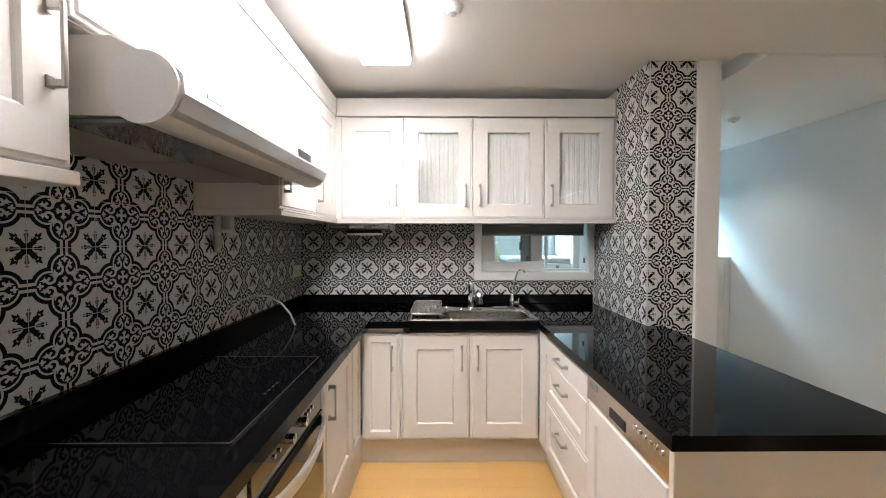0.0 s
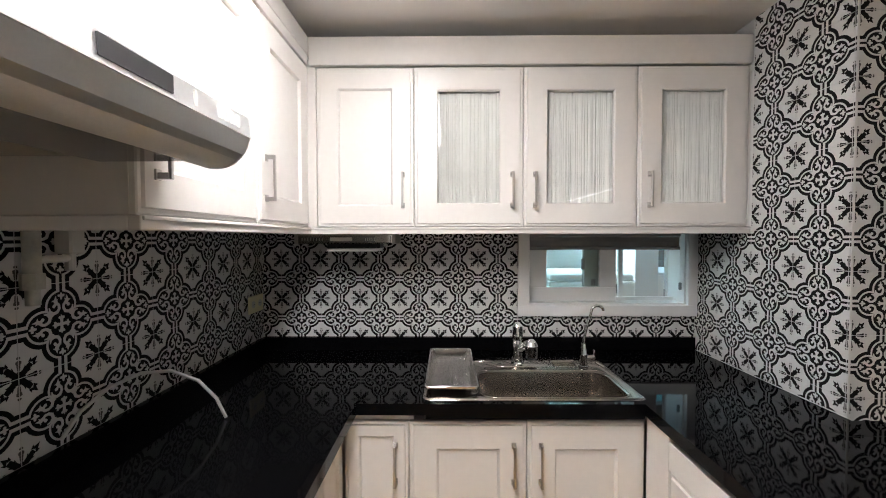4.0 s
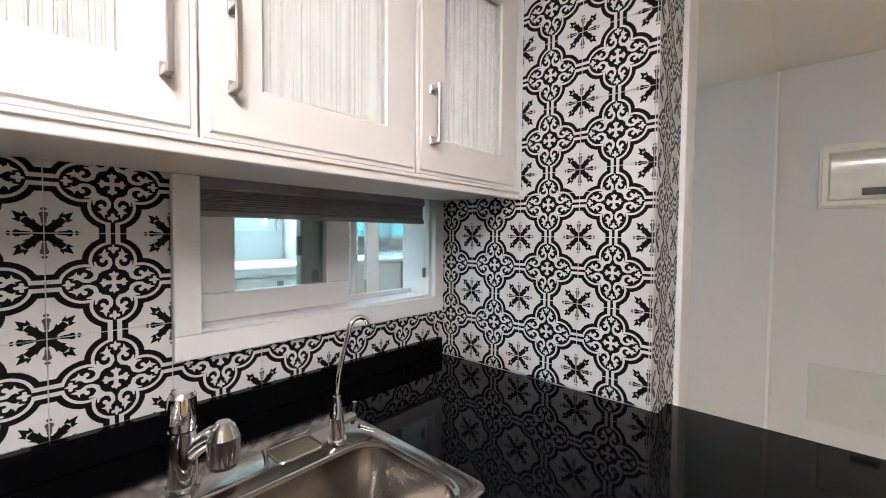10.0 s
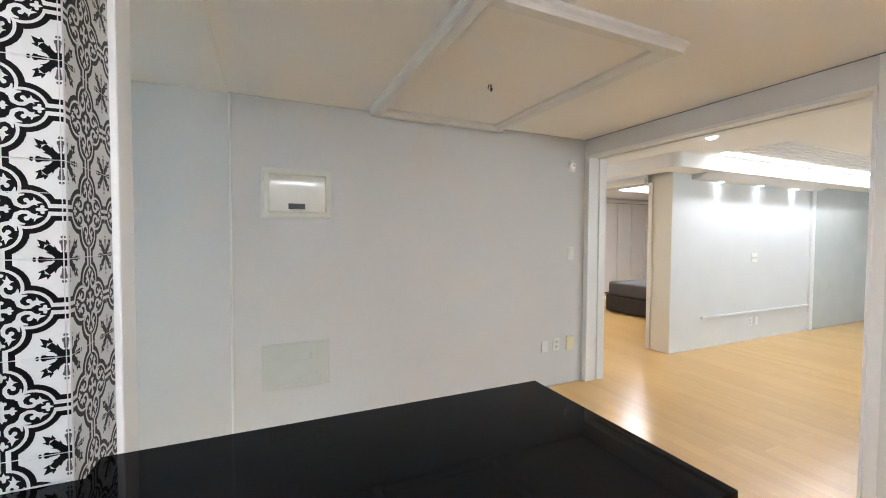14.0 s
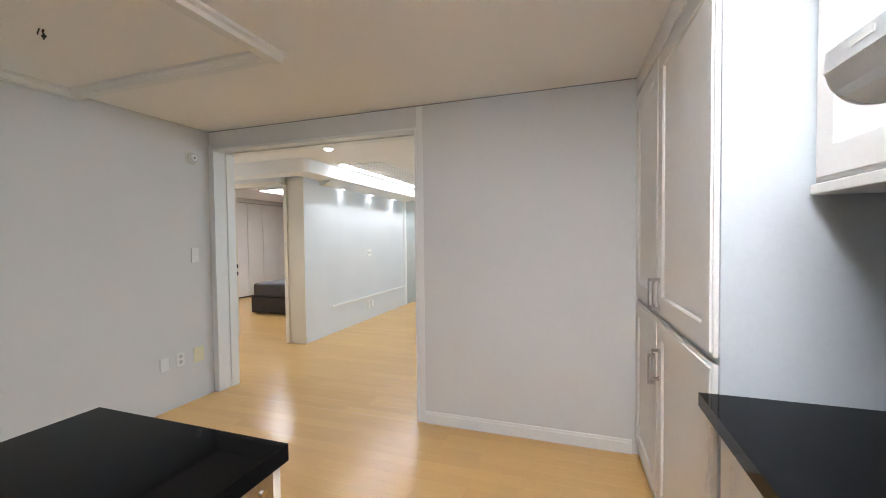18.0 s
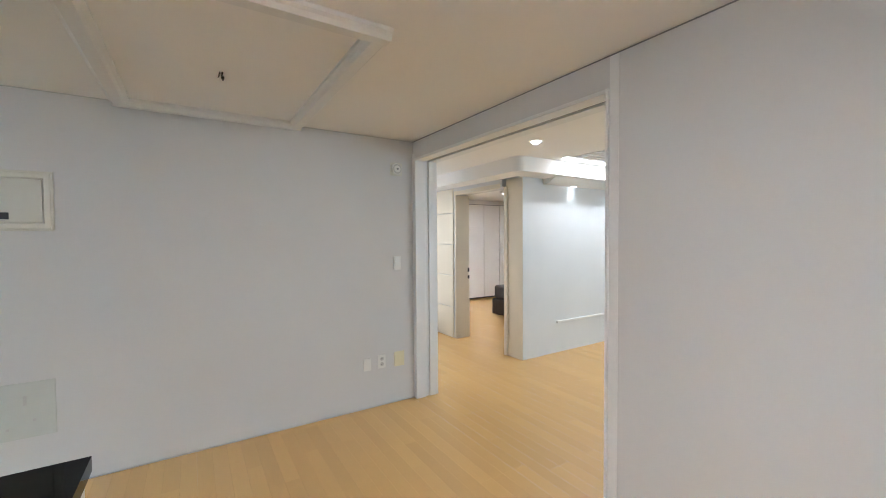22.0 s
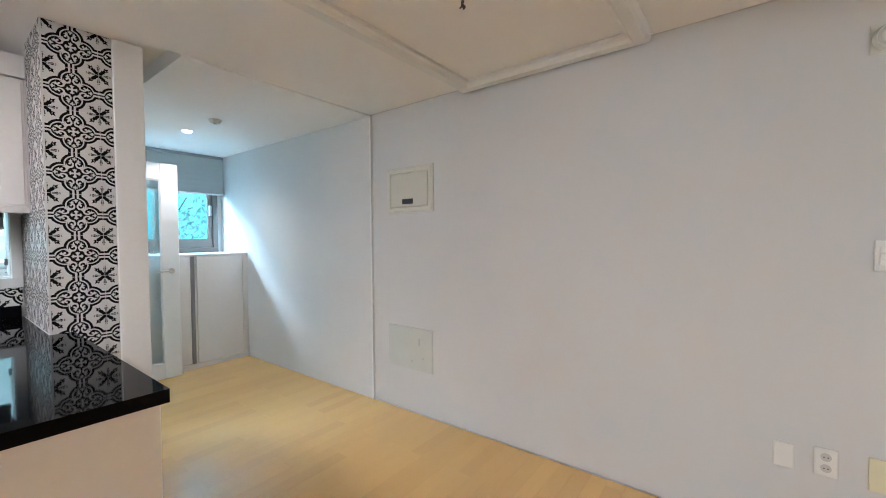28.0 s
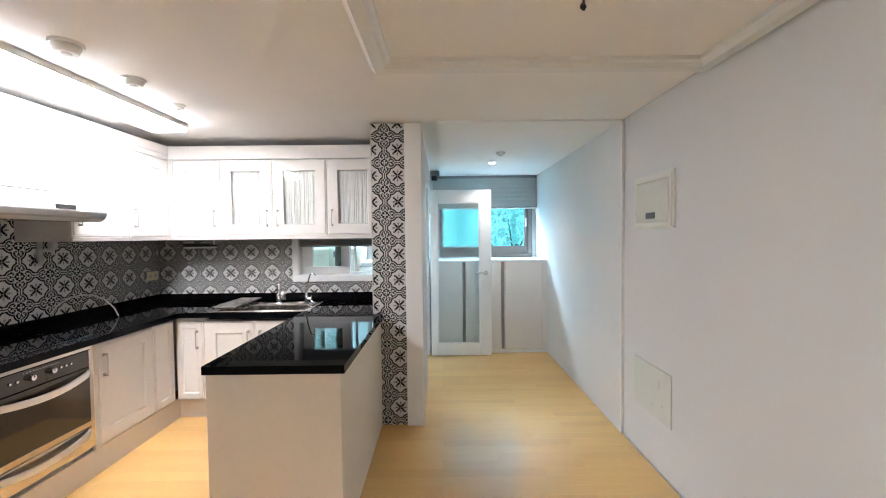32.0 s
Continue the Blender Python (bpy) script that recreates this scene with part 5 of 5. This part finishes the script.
for x, y in ((2.52, -1.785), (4.42, -1.83)):
    dl = thing("downlight", "lit round downlight in the living room ceiling", "downlight", (x, y, ZC), group="living room downlights")
    b_ = bmesh.new()
    rod(b_, (0, 0, 0), (0, 0, -0.006), 0.062, 24, 0.056)
    part("rim", b_, WHITE_PLASTIC, dl, smooth=True)
    b_ = bmesh.new()
    rod(b_, (0, 0, -0.022), (0, 0, -0.0055), 0.026, 24, 0.047)
    part("lens", b_, LED_COOL, dl, "glowing lens")
for wy in (-3.25, -4.10, -4.95):
    dl = thing("wall_washer", "lit wall washer lamp under the soffit", "downlight", (3.305, wy, 2.085), group="wall washers on the feature wall")
    b_ = bmesh.new()
    rod(b_, (0, 0, 0), (0, 0, -0.006), 0.042, 24, 0.038)
    part("rim", b_, WHITE_PLASTIC, dl, smooth=True)
    b_ = bmesh.new()
    rod(b_, (0, 0, -0.0055), (0, 0, -0.0085), 0.034, 24)
    part("lens", b_, LED_COOL, dl, "glowing lens")
cl = thing("cove_light", "long lit ceiling light with white slats beside it", "ceiling light", (0, 0, ZC))
part("diffuser", boxed(2.86, 2.93, -6.6, -2.60, -0.012, -0.001, 0.003), LED, cl, "glowing strip")
for i in range(7):
    part("slat", boxed(2.32 + i * 0.072, 2.365 + i * 0.072, -6.6, -2.62, -0.010, -0.001, 0.002), TRIM, cl)
socket((TVX, -4.075, 1.117), -90, 0.13, 0.115, label="white socket plate on the feature wall")
socket((TVX, -4.02, 0.25), -90, 0.075, 0.115, label="white double socket below the ledge")
socket((TVX, -4.16, 0.25), -90, 0.075, 0.115, label="white blank plate below the ledge", flat=True)

# bedroom
bed = thing("bed", "dark grey upholstered bed base with bare mattress", "bed", (4.62, -5.92, 0))
part("base", boxed(0, 1.10, 0, 2.02, 0.02, 0.305, 0.02, 3), FELT, bed)
part("mattress", boxed(0.01, 1.07, 0.02, 2.0, 0.310, 0.555, 0.045, 4), MATTRESS, bed, "dark grey mattress", smooth=True)
for i in range(2):
    part("foot", boxed(0.06 + i * 0.9, 0.12 + i * 0.9, 1.9, 1.96, 0, 0.03), DARK, bed)
wr = thing("wardrobe", "white fitted wardrobe with narrow dark joints", "wardrobe", (7.30, -2.60, 0), -90)
part("body", boxed(0, 4.7, 0.001, 0.6, 0.02, 2.305), DARK, wr)
for i in range(10):
    part("door", boxed(0.006 + i * 0.47, 0.464 + i * 0.47, -0.020, 0, 0.05, 2.20, 0.003), CABINET, wr)
part("cornice", boxed(0, 4.7, -0.022, 0, 2.21, 2.305), CABINET, wr)
bp = thing("bedroom_ceiling_light", "square lit ceiling light in the bedroom", "ceiling light", (5.25, -4.42, ZC))
part("housing", boxed(-0.37, 0.37, -0.40, 0.40, -0.05, 0, 0.01, 2), WHITE_PLASTIC, bp)
part("diffuser", boxed(-0.34, 0.34, -0.37, 0.37, -0.065, -0.05, 0.012, 2), LED, bp, "glowing diffuser")

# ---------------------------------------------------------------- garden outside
solid("backdrop", boxed(-70, 70, 62, 62.2, -1.5, 40), DISTANCE, "self-glowing blue-green backdrop of woods beyond the garden", "backdrop", kind="structure")
for cx, cy, hgt, seed in ((2.2, 8.6, 4.0, 1), (3.6, 9.4, 4.6, 2), (0.6, 9.0, 4.2, 3), (4.9, 8.2, 3.4, 4)):
    rnd = random.Random(seed)
    tree = thing("garden_tree", "leafy green tree outside the window", "tree", (cx, cy, -1.5), group="garden trees")
    b_ = bmesh.new()
    rod(b_, (0, 0, 0), (0.1, 0, hgt * 0.6), 0.11, 10, 0.05)
    for k in range(6):
        a = k * 1.1
        rod(b_, (0.05, 0, hgt * (0.28 + 0.05 * k)), (math.cos(a) * 0.8, math.sin(a) * 0.8, hgt * (0.45 + 0.07 * k)), 0.03, 6, 0.01)
    part("trunk", b_, BARK, tree)
    verts, faces = [], []
    for k in range(3000):
        a, r, h = rnd.uniform(0, 6.283), 1.25 * rnd.random() ** 0.5, rnd.uniform(0.22, 1.0)
        r *= 0.65 + 0.5 * math.sin(3.1 * h + a * 2)
        p = Vector((r * math.cos(a), r * math.sin(a), hgt * h))
        q = Euler((rnd.uniform(-1.2, 1.2), rnd.uniform(-1.2, 1.2), rnd.uniform(0, 6.28))).to_matrix()
        s = rnd.uniform(0.03, 0.075)
        i = len(verts)
        verts += [tuple(p + q @ Vector(c)) for c in ((-s, 0, 0), (0, -s * 0.45, 0.01), (s, 0, 0), (0, s * 0.45, 0.01))]
        faces.append((i, i + 1, i + 2, i + 3))
    me = bpy.data.meshes.new("crown")
    me.from_pydata(verts, [], faces)
    me.materials.append(LEAF)
    cr = new("crown", me)
    cr.parent = tree

# ---------------------------------------------------------------- wall tiles
P = 0.2


def disc(cx, cy, r, n=18, a0=0.0):
    return [(cx + r * math.cos(a0 + 2 * math.pi * k / n), cy + r * math.sin(a0 + 2 * math.pi * k / n)) for k in range(n)]


def bar_poly(p, q, w0, w1):
    p, q = Vector(p), Vector(q)
    s = (q - p).normalized().orthogonal()
    return [tuple(p + s * w0), tuple(p - s * w0), tuple(q - s * w1), tuple(q + s * w1)]


def tile_print():
    """The printed motif of one tile, centre at 0 and sides at 0.5: (material, level, convex outline). White 0, black 1, grey 2."""
    out = []
    def turns(material, level, pts, mirror=False):
        for k in range(4):
            c, s = (1, 0, -1, 0)[k], (0, 1, 0, -1)[k]
            out.append((material, level, [(x * c - y * s, x * s + y * c) for x, y in pts]))
            if mirror:
                out.append((material, level, [(-x * c - y * s, -x * s + y * c) for x, y in pts][::-1]))
    def corners(material, level, pts, swap=False):
        for sx in (-1, 1):
            for sy in (-1, 1):
                out.append((material, level, [(sx * (0.5 - (b if swap else a)), sy * (0.5 - (a if swap else b))) for a, b in pts]))
    # bands of the quatrefoil and its links to the next tile
    turns(1, 1, disc(0, 0.225, 0.246, 28))
    turns(1, 1, [(-0.110, 0.36), (0.110, 0.36), (0.110, 0.5), (-0.110, 0.5)])
    turns(0, 2, disc(0, 0.225, 0.194, 28))
    turns(0, 2, [(-0.058, 0.34), (0.058, 0.34), (0.058, 0.5), (-0.058, 0.5)])
    turns(1, 3, disc(0, 0.226, 0.167, 28))
    turns(1, 3, [(-0.018, 0.37), (0.018, 0.37), (0.018, 0.5), (-0.018, 0.5)])
    # centre: black ground, white crossings, white cross with clubbed arms
    out.append((1, 4, disc(0, 0, 0.128, 24)))
    turns(0, 5, disc(0.132, 0.132, 0.040, 14))
    turns(0, 6, [(-0.013, 0), (0.013, 0), (0.024, 0.076), (0, 0.116), (-0.024, 0.076)])
    turns(0, 6, disc(0.024, 0.080, 0.017, 8), True)
    out.append((0, 6, disc(0, 0, 0.030, 10)))
    # scrolls: a white hook with a leaf on each side, and the three-leaved tip
    hook = [(0.147, 0.214), (0.138, 0.168), (0.096, 0.137), (0.050, 0.150), (0.027, 0.190), (0.029, 0.232), (0.056, 0.258), (0.074, 0.286)]
    width = (0.006, 0.015, 0.019, 0.019, 0.017, 0.016, 0.019, 0.026)
    for i in range(7):
        turns(0, 5, bar_poly(hook[i], hook[i + 1], width[i], width[i + 1]), True)
        if i:
            turns(0, 5, disc(*hook[i], width[i], 10), True)
    turns(0, 5, disc(0.090, 0.226, 0.021, 12), True)
    turns(0, 5, bar_poly((0.056, 0.258), (0.088, 0.232), 0.016, 0.016), True)
    turns(0, 6, [(0.054, 0.268), (0.122, 0.284), (0.080, 0.306)], True)
    turns(0, 6, [(0.052, 0.280), (0.098, 0.284), (0.066, 0.350)], True)
    turns(0, 6, [(0.036, 0.312), (0.060, 0.262), (0.084, 0.290)], True)
    turns(0, 5, [(-0.010, 0.296), (0.010, 0.296), (0.022, 0.346), (0, 0.392), (-0.022, 0.346)])
    turns(0, 5, disc(0.028, 0.346, 0.017, 8), True)
    # a quarter of the star in each corner
    corners(1, 1, [(0, 0), (0.050, 0), (0.156, 0.112), (0.112, 0.156), (0, 0.050)])
    corners(1, 1, [(0.204, 0.204), (0.124, 0.172), (0.172, 0.124)])
    for swap in (False, True):
        corners(1, 2, [(0.145, 0.145), (0.205, 0.130), (0.158, 0.100)], swap)
        corners(1, 2, [(0.085, 0.085), (0.140, 0.068), (0.096, 0.048)], swap)
    for swap, m in ((False, 1), (True, 2)):
        corners(1, 3, [(0, 0), (0.090, 0), (0.060, 0.026), (0, 0.050)], swap)
        corners(m, 3, [(0.080, 0), (0.205, 0), (0.150, 0.022), (0.09, 0.016)], swap)
        corners(m, 4, [(0.140, 0), (0.205, 0), (0.188, 0.032), (0.160, 0.030)], swap)
        corners(m, 4, [(0.212, 0), (0.246, 0), (0.232, 0.022), (0.216, 0.020)], swap)
    return out


PRINT = tile_print()


def clipped(pts, axis, limit, keep_low):
    out = []
    for i, p in enumerate(pts):
        q = pts[(i + 1) % len(pts)]
        a, b = (p[axis] <= limit) == keep_low or p[axis] == limit, (q[axis] <= limit) == keep_low or q[axis] == limit
        if a:
            out.append(p)
        if a != b:
            f = (limit - p[axis]) / (q[axis] - p[axis])
            out.append(tuple(p[k] + (q[k] - p[k]) * f for k in (0, 1)))
    return out


TILES = {}


def tile_mesh(u0, u1, v0, v1):
    """A glazed tile, or what is left of it between u0..u1 and v0..v1 (-0.5 to 0.5)."""
    key = tuple(round(a, 3) for a in (u0, u1, v0, v1))
    if key in TILES:
        return TILES[key]
    gap = 0.0016
    b = [max(u0, -0.5 + gap), min(u1, 0.5 - gap), max(v0, -0.5 + gap), min(v1, 0.5 - gap)]
    verts, faces, mats = [], [], []
    def add(pts, z, m):
        i = len(verts)
        verts.extend((x * P, y * P, z) for x, y in pts)
        faces.append(tuple(range(i, i + len(pts))))
        mats.append(m)
    e = 0.0032
    x0, x1, y0, y1 = b
    lo = [(x0, y0), (x1, y0), (x1, y1), (x0, y1)]
    hi = [(x0 + e, y0 + e), (x1 - e, y0 + e), (x1 - e, y1 - e), (x0 + e, y1 - e)]
    i = len(verts)
    verts.extend((x * P, y * P, 0.0) for x, y in lo)
    verts.extend((x * P, y * P, 0.0052) for x, y in lo)
    verts.extend((x * P, y * P, 0.0060) for x, y in hi)
    for r in (0, 4):
        for k in range(4):
            j = (k + 1) % 4
            faces.append((i + r + k, i + r + j, i + r + 4 + j, i + r + 4 + k))
            mats.append(0)
    faces.append((i + 8, i + 9, i + 10, i + 11))
    mats.append(0)
    b = [x0 + e, x1 - e, y0 + e, y1 - e]
    for n, (m, level, pts) in enumerate(PRINT):
        for axis, limit, low in ((0, b[0], False), (0, b[1], True), (1, b[2], False), (1, b[3], True)):
            pts = clipped(pts, axis, limit, low) if len(pts) > 2 else []
        if len(pts) > 2:
            add(pts, 0.0060 + 0.0001 * level + 0.0000012 * n, m)
    me = bpy.data.meshes.new("tile")
    me.from_pydata(verts, [], faces)
    for m in (TILE_WHITE, TILE_BLACK, TILE_GREY):
        me.materials.append(m)
    me.polygons.foreach_set("material_index", mats)
    TILES[key] = me
    return me


def tiled(name, label, origin, turn, u0, u1, v0, v1, holes=()):
    """Tiles from u0 to u1 and v0 to v1 on a wall face. Local u = 0, v = 0 is a corner of the tile grid."""
    field = tagged(new(name), label, "wall tiles", kind="structure")
    base = pose(*origin, 90, 0, turn)
    for i in range(math.floor(u0 / P), math.ceil(u1 / P)):
        for j in range(math.floor(v0 / P), math.ceil(v1 / P)):
            cu, cv = (i + 0.5) * P, (j + 0.5) * P
            pieces = [(max(u0, i * P), min(u1, (i + 1) * P), max(v0, j * P), min(v1, (j + 1) * P))]
            for h in holes:
                cut = []
                for a, b, c, d in pieces:
                    if a >= h[1] or b <= h[0] or c >= h[3] or d <= h[2]:
                        cut.append((a, b, c, d))
                        continue
                    if a < h[0]:
                        cut.append((a, h[0], c, d))
                    if b > h[1]:
                        cut.append((h[1], b, c, d))
                    if c < h[2]:
                        cut.append((max(a, h[0]), min(b, h[1]), c, h[2]))
                    if d > h[3]:
                        cut.append((max(a, h[0]), min(b, h[1]), h[3], d))
                pieces = cut
            for a, b, c, d in pieces:
                if b - a < 0.006 or d - c < 0.006:
                    continue
                ob = new("tile", tile_mesh((a - cu) / P, (b - cu) / P, (c - cv) / P, (d - cv) / P))
                ob.parent = field
                ob.matrix_basis = base @ Matrix.Translation((cu, cv, 0))
    return field


# grid corners lie on the star centres: x = 0.34, z = 1.34 at the back; y = 1.53 on the left; the pier's edge on the right
tiled("wall_north_tiles", "black and white patterned tiles on the back wall", (0.34, YB, 1.34), 0, XL + 0.007 - 0.34, PX0 - 0.007 - 0.34, 0.944 - 1.34, 1.478 - 1.34,
      [(0.0, 0.893, 1.05 - 1.34, 1.6 - 1.34)])
tiled("wall_west_tiles", "black and white patterned tiles behind the range", (XL, 1.53, 1.34), 90, 0.47 - 1.53, YB - 0.0005 - 1.53, 0.944 - 1.34, 1.478 - 1.34)
tiled("wall_west_tiles_hood", "patterned tiles below the range hood", (XL, 1.53, 1.34), 90, 0.875 - 1.53, 1.812 - 1.53, 1.478 - 1.34, 1.612 - 1.34)
tiled("wall_pier_tiles", "patterned tiles on the kitchen side of the pier", (PX0, PY, 1.34), -90, -(YB - 0.0005 - PY), 0.006, 0.8805 - 1.34, 1.4735 - 1.34)
tiled("wall_pier_tiles_upper", "patterned tiles on the upper pier", (PX0, PY, 1.34), -90, -(2.729 - PY), 0.006, 1.4735 - 1.34, ZK - 0.001 - 1.34)
tiled("wall_pier_tiles_front", "patterned tiles on the front of the pier", (PX0, PY, 1.34), 0, 0.0, 1.4965 - PX0, 0.001 - 1.34, ZK - 0.001 - 1.34)

# ---------------------------------------------------------------- maple strip floor
STRIP = 0.088
floor_ob = bpy.data.objects["floor"]
rnd = random.Random(11)
BOARDS = {}


def board_mesh(length, w):
    key = (round(length, 3), round(w, 3))
    if key not in BOARDS:
        e = 0.0005
        x, y = length / 2 - 0.00015, w / 2 - 0.00015
        v = [(-x, -y, -0.012), (x, -y, -0.012), (x, y, -0.012), (-x, y, -0.012), (-x, -y, -e), (x, -y, -e), (x, y, -e), (-x, y, -e),
             (-x + e, -y + e, 0), (x - e, -y + e, 0), (x - e, y - e, 0), (-x + e, y - e, 0)]
        f = [(8, 9, 10, 11)] + [(r + k, r + (k + 1) % 4, r + 4 + (k + 1) % 4, r + 4 + k) for r in (0, 4) for k in range(4)]
        me = bpy.data.meshes.new("plank")
        me.from_pydata(v, [], f)
        me.materials.append(MAPLE)
        BOARDS[key] = me
    return BOARDS[key]


far_v, far_f = [], []
y, count = -7.6, 0
LENGTH = 0.91
while y < 4.74:
    near = -0.9 < y < 4.25
    off = rnd.choice((0.0, 0.3, 0.6)) * LENGTH
    low, end = (-2.0, 8.0) if y < -1.02 else (-0.96, 3.1)
    x = low - off
    while x < end:
        x0, x1 = max(x, low), min(x + LENGTH, end)
        cx, cy, long = (x0 + x1) / 2, y + STRIP / 2, x1 - x0
        if long < 0.02:
            x += LENGTH
            continue
        if near and cx > -0.75 and count < 298:
            ob = new("plank", board_mesh(long, STRIP))
            ob.parent = floor_ob
            ob.location = (cx, cy, 0)
            count += 1
        else:
            i = len(far_v)
            hx, hy = long / 2 - 0.0003, STRIP / 2 - 0.0003
            far_v += [(cx - hx, cy - hy, 0), (cx + hx, cy - hy, 0), (cx + hx, cy + hy, 0), (cx - hx, cy + hy, 0)]
            far_f.append((i, i + 1, i + 2, i + 3))
        x += LENGTH
    y += STRIP
me = bpy.data.meshes.new("far_planks")
me.from_pydata(far_v, [], far_f)
me.materials.append(MAPLE)
ob = new("far_planks", me)
ob.parent = floor_ob
ob["kind"] = "stuff"
